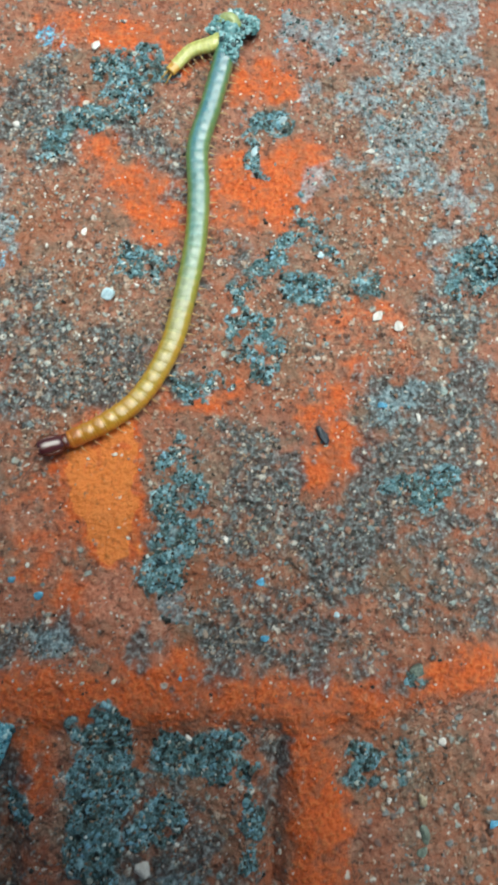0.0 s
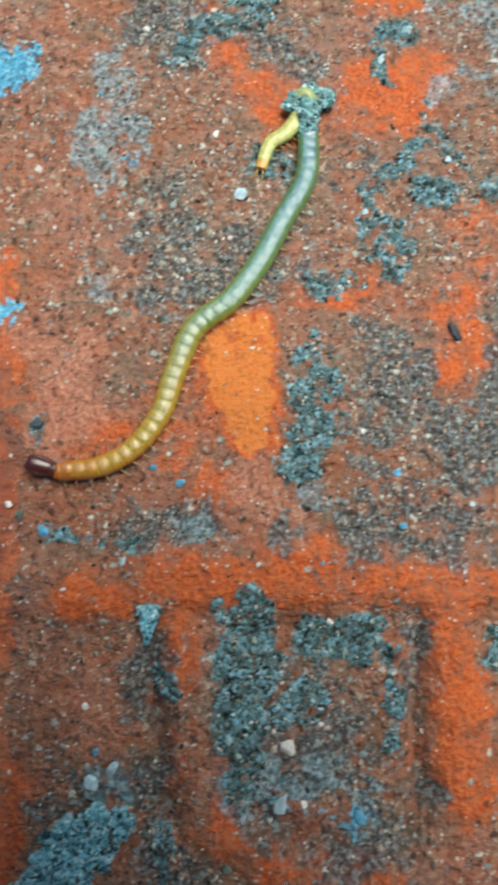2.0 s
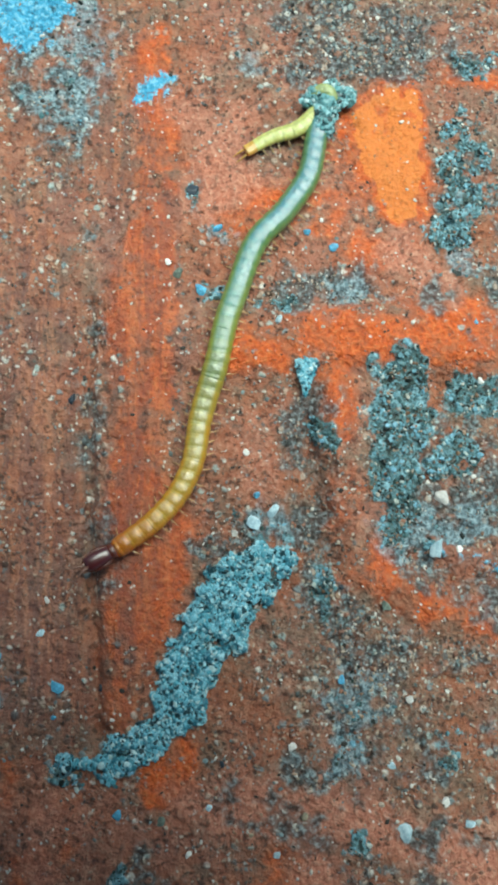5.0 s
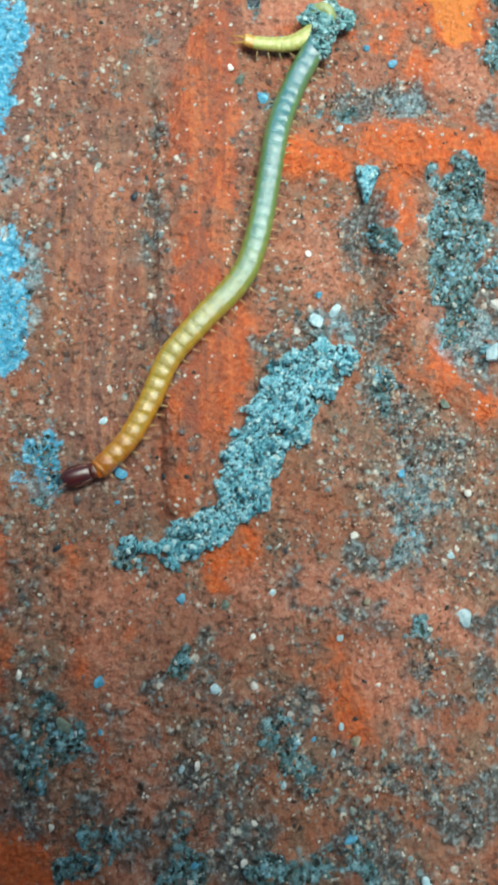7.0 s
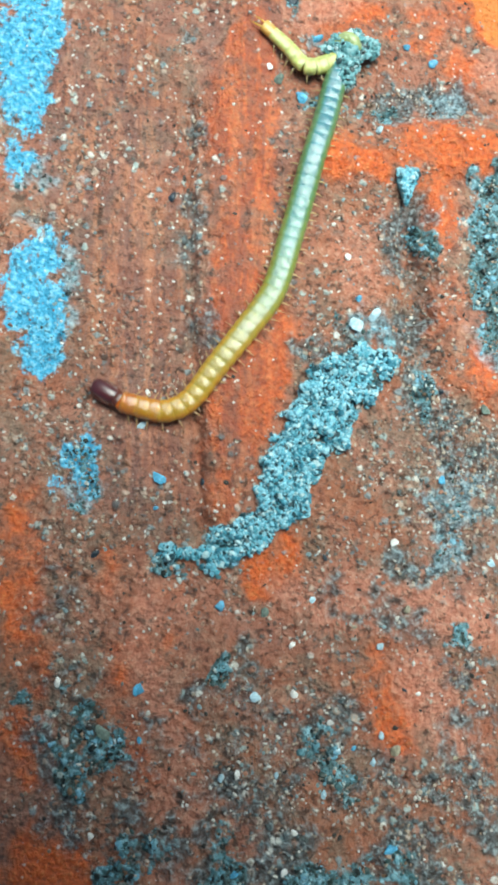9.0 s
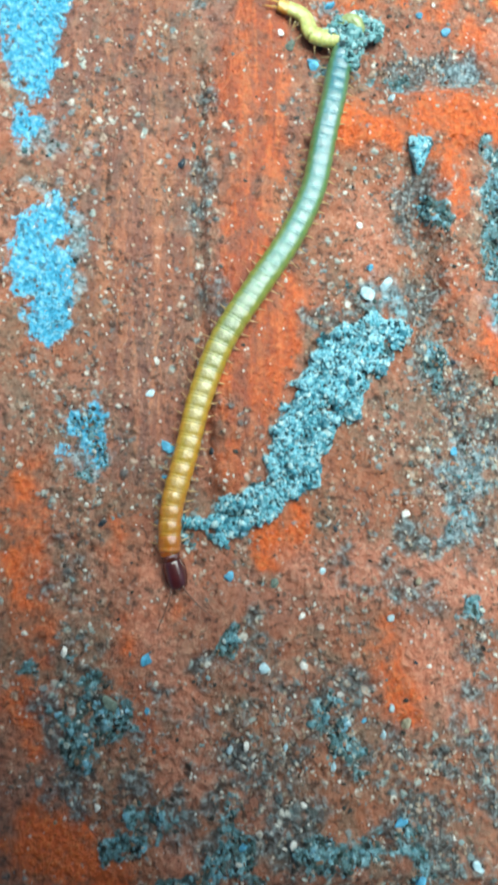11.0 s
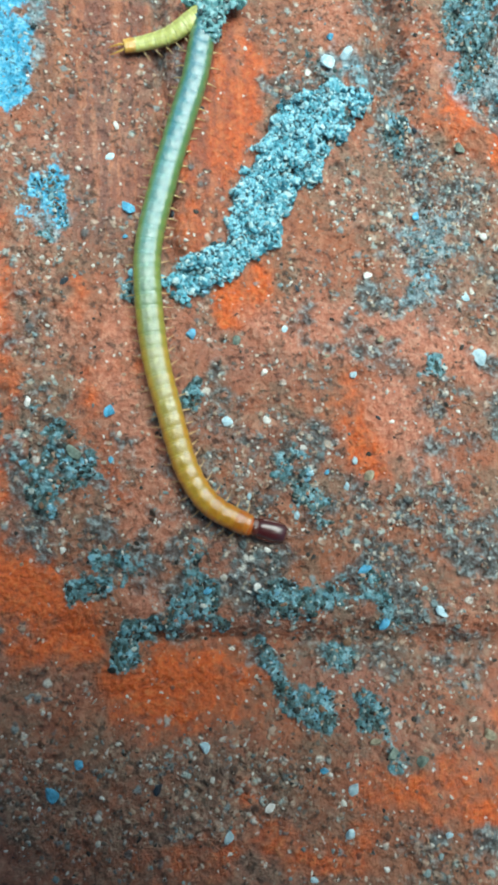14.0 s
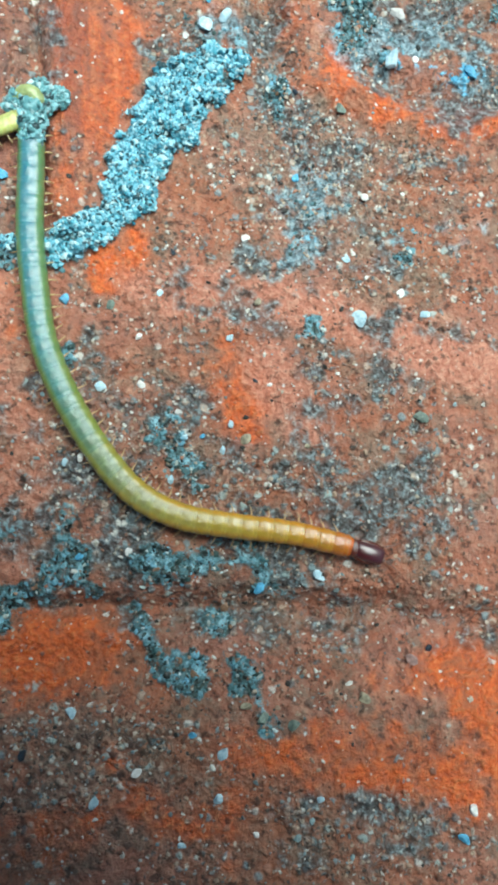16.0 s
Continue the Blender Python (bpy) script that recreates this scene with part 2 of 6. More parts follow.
def skin_material(name, colour, rough=0.27, line=0.0, flesh=0.25, flank=None, coat=0.5, sheer=False):
    """Wet-looking chitin over soft tissue; line: depth of the two dark furrows along the back."""
    m, nt, bsdf = material(name)
    p = millimetres(nt, local=True)
    n = texture(nt, "Noise", p, 1.6, Detail=3).outputs[0]
    f = texture(nt, "Noise", p, 4.0, Detail=3, Roughness=0.6).outputs[0]
    col = blend(nt, span(nt, n, 0.3, 0.7), tuple(c * 0.78 for c in colour), tuple(min(c * 1.15, 1) for c in colour))
    if line:
        s = nt.nodes.new("ShaderNodeSeparateXYZ")
        nt.links.new(p, s.inputs[0])
        if flank:
            col = blend(nt, span(nt, calc(nt, "ABSOLUTE", s.outputs[1]), 0.38, 0.82), col, flank)
        side = calc(nt, "ABSOLUTE", calc(nt, "SUBTRACT", calc(nt, "ABSOLUTE", s.outputs[1]), 0.26))
        col = blend(nt, span(nt, side, 0.0, 0.035, line, 0.0), col, tuple(c * 0.35 for c in colour))
    put(nt, bsdf.inputs["Base Color"], col)
    bsdf.inputs["Roughness"].default_value = rough
    bsdf.inputs["Specular IOR Level"].default_value = 0.5
    bsdf.inputs["Coat Weight"].default_value = coat
    bsdf.inputs["Coat Roughness"].default_value = 0.22 if sheer else 0.07
    bsdf.inputs["Coat IOR"].default_value = 1.7 if sheer else 1.78
    if flesh:
        bsdf.inputs["Subsurface Weight"].default_value = flesh
        bsdf.inputs["Subsurface Radius"].default_value = (1.0, 0.7, 0.3)
        bsdf.inputs["Subsurface Scale"].default_value = 0.0007
    relief(nt, bsdf, f, 0.1 if sheer else 0.5, 0.00012)
    if not sheer:
        wet = nt.nodes.new("ShaderNodeBump")
        wet.inputs["Strength"].default_value = 0.65
        wet.inputs["Distance"].default_value = 0.0002
        put(nt, wet.inputs["Height"], texture(nt, "Noise", p, 3.4, Detail=3, Roughness=0.6).outputs[0])
        nt.links.new(wet.outputs[0], bsdf.inputs["Coat Normal"])
    return m


M_BRICK = worn_brick()
M_SAND = grain_material("mixed_sand", ((0.0, (0.05, 0.046, 0.042)), (0.10, (0.26, 0.12, 0.08)), (0.26, (0.50, 0.24, 0.16)), (0.42, (0.20, 0.24, 0.25)),
                                       (0.50, (0.54, 0.38, 0.28)), (0.66, (0.34, 0.46, 0.50)), (0.74, (0.68, 0.56, 0.46)), (0.86, (0.90, 0.88, 0.84))))
M_CRUMB = grain_material("cement_crumbs", ((0.0, (0.03, 0.08, 0.10)), (0.16, (0.07, 0.26, 0.36)), (0.30, (0.15, 0.48, 0.62)),
                                           (0.5, (0.27, 0.64, 0.80)), (0.74, (0.44, 0.79, 0.92)), (0.92, (0.68, 0.92, 0.97))), 0.28, 0.12)
M_CRUST = grain_material("mossy_cement", ((0.0, (0.02, 0.03, 0.03)), (0.20, (0.06, 0.11, 0.11)), (0.38, (0.10, 0.22, 0.26)), (0.54, (0.19, 0.41, 0.52)),
                                         (0.74, (0.34, 0.20, 0.13)), (0.82, (0.30, 0.60, 0.80)), (0.95, (0.76, 0.87, 0.90))), 0.4, 0.65)
M_SOIL = grain_material("soil_grains", ((0.0, (0.04, 0.08, 0.09)), (0.12, (0.12, 0.28, 0.30)), (0.32, (0.20, 0.46, 0.50)), (0.65, (0.32, 0.62, 0.68)),
                                        (0.92, (0.60, 0.82, 0.86))), 0.28, 0.1)
STONES = {
    "white": stone_material("white_quartz", (0.90, 0.89, 0.86), 0.3, (0.74, 0.72, 0.68)),
    "blue": stone_material("blue_paint_chip", (0.18, 0.58, 0.88), 0.45, (0.10, 0.34, 0.55)),
    "pale": stone_material("pale_blue_stone", (0.66, 0.84, 0.92), 0.4, (0.42, 0.62, 0.72)),
    "tan": stone_material("tan_stone", (0.52, 0.46, 0.32), 0.5),
    "green": stone_material("grey_green_stone", (0.24, 0.31, 0.26), 0.55),
    "dark": stone_material("dark_slate", (0.04, 0.06, 0.085), 0.4),
    "pink": stone_material("pink_stone", (0.55, 0.34, 0.30), 0.5),
}

M_PHONE = stone_material("dark_back_glass", (0.035, 0.036, 0.04), 0.2, (0.03, 0.031, 0.034))
M_RING = stone_material("lens_metal", (0.10, 0.10, 0.11), 0.3)

# ---- the bricks: one sheet, worn and stamped, finely meshed where the animal crawls ----
X0, X1, Y0, Y1, STEP = -29.0, 60.0, -64.0, 102.0, 0.19


def axis(lo, hi):
    core = np.arange(lo, hi, STEP)
    grow, far = [], STEP
    while sum(grow) < 400000:
        far *= 1.45
        grow.append(far)
    out = np.cumsum(grow)
    return np.concatenate([(core[0] - out)[::-1], core, core[-1] + out]), len(out)


AX, PADX = axis(X0, X1)
AY, PADY = axis(Y0, Y1)
GX, GY = np.meshgrid(AX[PADX:-PADX], AY[PADY:-PADY])


def lattice(seed):
    return np.random.RandomState(seed).rand(256, 256)


def value_noise(x, y, scale, seed):
    """Smooth noise of -1 to 1; scale: cells per millimetre."""
    table = lattice(seed)
    c, s = math.cos(1.3 * seed), math.sin(1.3 * seed)
    u, v = (x * c - y * s) * scale + 61.7, (x * s + y * c) * scale + 83.1
    i, j = np.floor(u).astype(int), np.floor(v).astype(int)
    a, b = u - i, v - j
    a, b = a * a * (3 - 2 * a), b * b * (3 - 2 * b)
    i, j, i1, j1 = i % 256, j % 256, (i + 1) % 256, (j + 1) % 256
    return 2 * ((table[i, j] * (1 - a) + table[i1, j] * a) * (1 - b) + (table[i, j1] * (1 - a) + table[i1, j1] * a) * b) - 1


WARPX = 0.4 * value_noise(GX, GY, 0.35, 1) + 0.45 * value_noise(GX, GY, 1.0, 2) + 0.22 * value_noise(GX, GY, 1.8, 3)
WARPY = 0.4 * value_noise(GX, GY, 0.35, 4) + 0.45 * value_noise(GX, GY, 1.0, 5) + 0.22 * value_noise(GX, GY, 1.8, 6)
MASKS = {k: np.zeros_like(GX) for k in ("clean", "crust", "dark", "paint", "haze", "grit", "heap", "drag", "bare")}
RISE = np.zeros_like(GX)
SOFT = {"drag": 3.0, "bare": 2.0, "clean": 1.4, "crust": 0.8, "dark": 2.3, "paint": 1.3, "haze": 1.8, "grit": 2.0, "heap": 0.7, "rise": 1.5}


def stroke(kind, weight, *beads):
    """Lays a band of wear, dirt, painted shade or relief along beads (x, y, half width), in millimetres."""
    soft = SOFT[kind]
    reach = max(b[2] for b in beads) + 2.2 + soft
    i0, i1 = np.searchsorted(GX[0], (min(b[0] for b in beads) - reach, max(b[0] for b in beads) + reach))
    j0, j1 = np.searchsorted(GY[:, 0], (min(b[1] for b in beads) - reach, max(b[1] for b in beads) + reach))
    if i1 <= i0 or j1 <= j0:
        return
    box = np.s_[j0:j1, i0:i1]
    calm = 0.3 if kind == "rise" else 1.0
    x, y = GX[box] + calm * WARPX[box], GY[box] + calm * WARPY[box]
    best = np.full(x.shape, 1e9)
    for (ax, ay, ar), (bx, by, br) in zip(beads, beads[1:]):
        dx, dy = bx - ax, by - ay
        t = np.clip(((x - ax) * dx + (y - ay) * dy) / max(dx * dx + dy * dy, 1e-6), 0, 1)
        best = np.minimum(best, np.hypot(x - ax - t * dx, y - ay - t * dy) - (ar + t * (br - ar)))
    if kind == "rise":
        soft = min(soft, 1.1 * max(b[2] for b in beads) + 0.1)
    f = np.clip(0.5 - best / (2 * soft), 0, 1)
    f = f * f * (3 - 2 * f)
    if kind != "rise":
        MASKS[kind][box] = np.maximum(MASKS[kind][box], weight * f)
    elif weight > 0:
        RISE[box] = np.maximum(RISE[box], weight * f)
    else:
        RISE[box] += weight * f


def wear_dirt_shade():
    stroke("clean", 1, (25.4, 80.2, 2.40), (28.6, 77.8, 3.19), (27.5, 75.6, 2.11))
    stroke("clean", 1, (34.4, 77.7, 2.66), (37.1, 80.0, 3.21), (41.5, 82.2, 2.43), (39.8, 78.2, 2.67))
    stroke("clean", 0.7, (36.4, 91.2, 2.20), (40.2, 90.5, 2.20))
    stroke("clean", 0.7, (20.0, 86.1, 1.89), (22.7, 84.3, 2.15))
    stroke("clean", 0.7, (16.9, 45.7, 2.39), (19.2, 42.3, 2.38), (22.5, 41.8, 2.37))
    stroke("clean", 0.9, (42.2, 52.4, 1.76), (44.0, 54.4, 2.27), (46.1, 54.9, 1.26))
    stroke("clean", 0.8, (28.9, 59.1, 0.76), (35.6, 60.3, 1.02))
    stroke("clean", 0.6, (42.5, 67.1, 2.08), (49.7, 64.7, 3.11), (42.2, 58.6, 1.53))
    stroke("clean", 0.9, (15.0, 34.3, 2.31), (21.9, 34.6, 2.09), (28.9, 34.6, 2.56), (35.8, 33.7, 2.10), (40.9, 33.1, 2.33), (47.5, 33.8, 1.64), (54.7, 35.4, 2.36))
    stroke("clean", 1, (40.0, 31.8, 2.40), (40.2, 27.2, 2.37), (40.8, 22.7, 2.58), (40.9, 16.1, 2.30))
    stroke("clean", 0.9, (17.3, 30.2, 1.65), (17.9, 26.6, 1.64))
    stroke("clean", 0.5, (18.0, 23.9, 1.63), (18.0, 19.1, 1.74), (18.4, 14.8, 2.04))
    stroke("clean", 0.85, (1.0, 62.8, 1.46), (2.1, 53.0, 1.68), (1.3, 43.1, 2.35), (0.4, 35.9, 2.78), (0.9, 29.8, 2.52))
    stroke("clean", 0.8, (1.0, 28.4, 2.38), (0.6, 22.0, 2.48), (0.2, 15.3, 2.45), (-0.1, 8.9, 1.98), (-0.9, 3.4, 1.52))
    stroke("clean", 1, (9.2, 33.3, 1.82), (12.8, 32.8, 1.59))
    stroke("clean", 0.8, (18.8, 33.2, 2.05), (21.1, 34.6, 2.28), (28.4, 35.1, 2.06))
    stroke("clean", 0.85, (0.5, 7.2, 2.19), (2.7, 15.7, 2.11), (3.6, 18.6, 1.89))
    stroke("clean", 1, (2.8, -1.9, 1.70), (4.6, -0.1, 1.35))
    stroke("clean", 0.55, (12.7, -8.5, 2.01), (13.4, -14.0, 1.98))
    stroke("clean", 0.5, (-11.7, -1.8, 1.75), (-11.4, 2.6, 1.11))
    stroke("clean", 0.65, (-13.7, -23.0, 2.81), (-10.1, -27.0, 2.40))
    stroke("clean", 0.5, (-5.3, -30.5, 2.00), (1.9, -30.0, 2.02))
    stroke("clean", 0.7, (-3.4, -33.4, 1.97), (-2.3, -30.3, 1.99), (3.2, -29.7, 2.01))
    stroke("clean", 0.7, (19.1, -37.5, 2.39), (25.1, -39.6, 2.40), (29.6, -40.2, 2.42))
    stroke("clean", 0.6, (29.8, -32.5, 2.07), (23.5, -32.3, 1.64))
    stroke("clean", 0.45, (12.1, -11.1, 2.63), (13.6, -8.1, 2.21))
    stroke("crust", 1, (23.3, 31.0, 2.01), (23.6, 27.4, 2.74), (22.0, 24.3, 1.72), (22.3, 19.2, 1.70), (22.7, 17.7, 1.07))
    stroke("crust", 0.9, (28.4, 29.6, 1.51), (32.5, 29.1, 1.77))
    stroke("crust", 0.9, (28.6, 24.3, 1.74), (26.5, 22.8, 1.09))
    stroke("crust", 0.9, (36.7, 65.0, 2.84), (37.7, 62.9, 2.06))
    stroke("crust", 0.85, (27.6, 92.5, 2.20), (23.8, 92.0, 2.19), (26.5, 89.5, 1.64), (19.5, 86.7, 1.08), (17.9, 84.3, 1.18))
    stroke("crust", 0.9, (37.2, 81.7, 1.08), (36.8, 86.4, 1.20), (40.0, 86.7, 1.09))
    stroke("crust", 0.8, (30.4, 52.2, 1.50), (29.8, 47.8, 2.22), (28.3, 44.4, 2.20))
    stroke("crust", 0.8, (41.0, 69.8, 1.47), (43.7, 69.8, 1.05))
    stroke("crust", 0.7, (47.3, 69.4, 0.94), (48.9, 69.9, 0.73))
    stroke("crust", 0.8, (25.9, 72.6, 1.47), (28.5, 72.5, 1.05))
    stroke("crust", 0.7, (58.0, 71.1, 2.64), (56.9, 70.0, 2.11))
    stroke("crust", 0.8, (30.5, 60.4, 1.27), (33.5, 60.3, 0.71))
    stroke("crust", 0.7, (35.3, 69.4, 0.83), (42.3, 75.9, 0.96), (40.8, 77.1, 0.75))
    stroke("crust", 0.8, (44.8, 28.5, 1.19), (44.4, 26.7, 1.04))
    stroke("crust", 0.8, (15.8, 12.6, 0.85), (16.1, 14.5, 0.67))
    stroke("crust", 0.8, (16.9, 25.6, 0.59), (15.4, 27.0, 0.49))
    stroke("crust", 0.75, (-11.5, -11.5, 1.52), (-10.6, -13.2, 1.35), (-8.9, -16.1, 1.09))
    stroke("crust", 0.75, (-7.1, -22.2, 1.74), (-8.3, -23.4, 1.15), (-5.1, -21.6, 0.92))
    stroke("crust", 0.8, (-0.1, -21.1, 0.84), (0.1, -24.4, 1.00), (-2.1, -25.9, 0.91), (-3.4, -26.7, 0.50))
    stroke("crust", 0.8, (-4.9, -27.8, 1.30), (-5.3, -28.0, 1.05))
    stroke("crust", 0.8, (1.2, -26.8, 0.66), (1.0, -27.2, 0.58))
    stroke("crust", 0.7, (7.0, -14.6, 1.12), (7.6, -17.1, 0.94), (9.3, -18.8, 0.77))
    stroke("crust", 0.75, (5.8, -24.5, 1.43), (9.2, -24.6, 0.85), (12.7, -23.0, 0.85), (13.5, -25.9, 0.93), (15.2, -27.2, 0.76))
    stroke("crust", 0.8, (5.2, -28.2, 1.02), (5.2, -30.9, 0.57), (7.2, -32.1, 1.14), (9.3, -32.5, 0.90))
    stroke("crust", 0.7, (12.2, -33.4, 0.98), (13.4, -34.6, 0.73))
    stroke("crust", 0.8, (10.3, -28.7, 1.04), (11.1, -29.3, 0.58))
    stroke("crust", 0.8, (-0.6, -9.0, 0.78), (-1.0, -9.8, 0.60))
    stroke("crust", 0.7, (-12.3, 6.8, 1.40), (-11.1, 4.7, 1.13), (-11.3, 2.9, 0.78))
    stroke("crust", 0.7, (-11.3, -11.1, 1.60), (-10.7, -13.3, 1.01))
    stroke("crust", 0.7, (18.6, -7.2, 0.98), (18.1, -8.1, 0.62))
    stroke("crust", 0.6, (22.5, 28.7, 1.94), (22.2, 23.5, 1.91), (22.5, 18.5, 0.95))
    stroke("crust", 0.8, (-4.9, -1.4, 0.70), (-3.1, -1.8, 0.87), (0.3, -1.0, 0.70))
    stroke("crust", 0.5, (8.6, 18.4, 0.37), (9.5, 16.5, 0.46), (13.8, 16.6, 0.37))
    stroke("dark", 0.85, (47.4, 50.8, 2.50), (48.6, 46.3, 3.96), (45.4, 42.0, 3.92), (41.7, 47.0, 1.98))
    stroke("dark", 0.8, (35.0, 38.5, 2.90), (41.3, 38.8, 2.91))
    stroke("dark", 0.7, (55.5, 52.1, 2.52), (56.7, 47.1, 2.99), (53.3, 41.8, 2.45))
    stroke("dark", 0.7, (48.8, 58.4, 3.06), (53.4, 57.3, 3.06), (57.7, 59.8, 2.57))
    stroke("dark", 0.7, (15.8, 59.2, 2.78), (19.8, 61.2, 2.54), (24.9, 63.1, 2.05), (29.0, 65.2, 1.55))
    stroke("dark", 0.7, (35.0, 55.6, 1.51), (37.9, 52.5, 2.26), (35.8, 49.6, 2.49), (34.7, 44.7, 2.45))
    stroke("dark", 0.6, (20.6, 38.0, 2.40), (17.2, 39.5, 2.41))
    stroke("dark", 0.8, (15.6, 69.2, 2.59), (14.6, 67.6, 2.06))
    stroke("dark", 0.7, (16.2, 90.9, 3.27), (17.9, 83.2, 2.14), (14.6, 86.7, 2.16))
    stroke("dark", 0.6, (31.7, 72.7, 2.10), (35.4, 72.7, 2.10), (25.9, 87.7, 2.17))
    stroke("dark", 0.8, (28.2, 22.7, 4.31), (31.4, 17.2, 3.31), (24.9, 21.4, 2.39))
    stroke("dark", 0.6, (1.6, -9.8, 2.16), (0.7, -12.4, 2.15), (3.8, -12.8, 2.37), (2.0, -16.6, 2.13), (7.7, -13.3, 1.73))
    stroke("dark", 0.6, (10.2, -17.6, 2.58), (5.9, -20.4, 2.55), (15.4, -20.6, 2.59), (11.0, -23.8, 2.12))
    stroke("dark", 0.7, (-12.5, -11.1, 2.13), (-10.7, -13.9, 2.12), (-8.6, -16.4, 1.69))
    stroke("dark", 0.5, (-3.6, -13.7, 2.58), (2.8, -14.2, 2.60), (-0.1, -16.6, 2.14))
    stroke("dark", 0.25, (7.4, 16.8, 2.84), (16.6, 17.0, 1.92), (15.2, 20.0, 1.45))
    stroke("dark", 0.6, (-8.2, 55.9, 2.43), (-7.1, 50.8, 1.93), (-10.3, 60.1, 1.96))
    stroke("dark", 0.7, (15.2, 57.9, 1.95), (19.2, 62.1, 2.46), (26.1, 63.2, 2.47), (30.0, 62.1, 1.97))
    stroke("dark", 0.6, (16.8, 38.8, 2.36), (23.4, 38.3, 1.89))
    stroke("dark", 0.6, (-2.8, -13.7, 2.10), (0.4, -11.1, 2.13))
    stroke("dark", 0.5, (22.2, -7.6, 2.21), (24.6, -13.0, 2.19), (18.6, -7.6, 1.32), (28.1, -23.5, 2.15))
    stroke("dark", 0.6, (19.6, -15.1, 2.19), (20.2, -21.9, 2.16))
    stroke("paint", 1, (-4.9, 81.2, 3.68), (-0.2, 82.4, 2.91), (2.4, 83.0, 1.85))
    stroke("paint", 0.95, (-6.2, 76.0, 2.34), (-7.0, 70.4, 1.54))
    stroke("paint", 0.95, (2.7, 58.1, 0.85), (1.2, 56.8, 0.75))
    stroke("paint", 1, (-17.3, 44.5, 2.57), (-17.8, 39.9, 2.54), (-18.0, 35.4, 1.46))
    stroke("paint", 1, (-16.3, 22.1, 1.86), (-15.9, 18.5, 1.98), (-15.1, 14.9, 1.13))
    stroke("paint", 0.8, (-12.1, 6.7, 1.37), (-11.4, 4.5, 0.85))
    stroke("paint", 0.6, (-14.0, 4.9, 0.51), (-13.3, 5.1, 0.51))
    stroke("paint", 0.6, (13.7, 73.2, 0.63), (14.2, 73.0, 0.63))
    stroke("paint", 0.6, (18.0, 96.0, 0.77), (18.5, 95.1, 0.77))
    stroke("paint", 0.7, (-17.9, 31.0, 0.91), (-18.7, 32.4, 0.64))
    stroke("haze", 0.8, (43.6, 94.2, 3.33), (48.1, 94.1, 4.44), (52.7, 88.0, 4.38), (51.7, 79.7, 2.15))
    stroke("haze", 0.7, (58.6, 85.5, 3.28), (60.2, 92.1, 3.33))
    stroke("haze", 0.6, (17.1, 1.5, 1.90), (17.4, -0.8, 1.90))
    stroke("haze", 0.7, (11.4, 82.0, 2.16), (11.4, 77.9, 1.61))
    stroke("haze", 0.5, (-7.2, 54.4, 1.94), (-8.9, 63.2, 1.97))
    stroke("haze", 0.4, (32.3, 2.7, 1.83), (26.6, 0.7, 1.81))
    stroke("grit", 0.8, (26.4, 69.5, 4.16), (19.7, 70.8, 4.17), (16.7, 65.4, 3.08))
    stroke("grit", 0.8, (44.9, 73.6, 3.70), (41.4, 64.9, 2.59), (53.9, 64.7, 3.12))
    stroke("grit", 0.7, (16.4, 80.3, 4.26), (18.3, 93.9, 3.30), (27.0, 86.0, 2.70))
    stroke("grit", 0.7, (54.6, 74.6, 3.72), (49.5, 79.8, 2.69))
    stroke("grit", 0.7, (32.9, 54.7, 2.52), (37.3, 48.6, 2.98), (38.6, 44.1, 2.95))
    stroke("grit", 0.8, (17.8, 9.3, 2.36), (20.8, 11.2, 1.90), (13.9, 7.3, 2.80), (21.6, 6.0, 2.82))
    stroke("grit", 0.35, (-0.4, -40.2, 3.43), (7.2, -41.6, 3.46), (14.8, -43.8, 3.48), (23.4, -45.0, 3.51))
    stroke("grit", 0.5, (9.1, -37.5, 2.75), (5.2, -37.3, 1.96))
    stroke("grit", 0.6, (50.2, 25.8, 3.76), (51.8, 21.4, 3.72), (48.6, 30.7, 1.90))
    stroke("grit", 0.5, (-12.9, 16.3, 2.75), (-14.2, 25.9, 2.35), (-13.7, 33.5, 1.91))
    stroke("grit", 0.5, (-13.0, -3.4, 2.15), (-13.7, -7.7, 2.12), (-9.7, -18.1, 2.50))
    stroke("grit", 0.6, (1.1, -15.8, 2.55), (10.5, -17.9, 3.01), (14.8, -20.1, 2.58))
    stroke("haze", 0.8, (-4.5, 70.4, 2.57), (-5.2, 62.3, 2.52), (-5.4, 56.0, 1.99))
    stroke("haze", 0.6, (9.3, 79.6, 3.16), (11.4, 73.3, 3.12))
    stroke("dark", 0.8, (28.8, 17.4, 2.35), (32.5, 15.5, 2.35))
    stroke("haze", 0.6, (55.0, 81.4, 3.24), (58.7, 79.6, 2.69), (58.3, 95.8, 3.35))
    stroke("grit", 0.8, (46.6, 87.5, 4.37), (56.5, 87.3, 4.38), (51.5, 95.9, 3.35))
    stroke("dark", 0.6, (56.3, 69.0, 3.15), (52.7, 62.5, 2.58))
    stroke("dark", 0.6, (29.6, 50.7, 1.93), (27.9, 44.7, 1.91))
    stroke("haze", 0.6, (29.7, 41.7, 1.42), (29.0, 48.2, 1.44))
    stroke("haze", 0.5, (-15.4, 30.9, 1.90), (-14.1, 23.5, 1.86), (-12.9, 16.3, 1.38))
    stroke("dark", 0.6, (-13.2, -12.0, 2.09), (-12.2, -16.2, 1.66))
    stroke("dark", 0.5, (8.1, -3.0, 0.88), (17.9, -9.1, 1.77), (15.4, -2.8, 1.34))
    stroke("clean", 0.4, (11.8, -43.0, 2.31), (3.4, -39.3, 1.54), (-1.9, -43.0, 2.26))
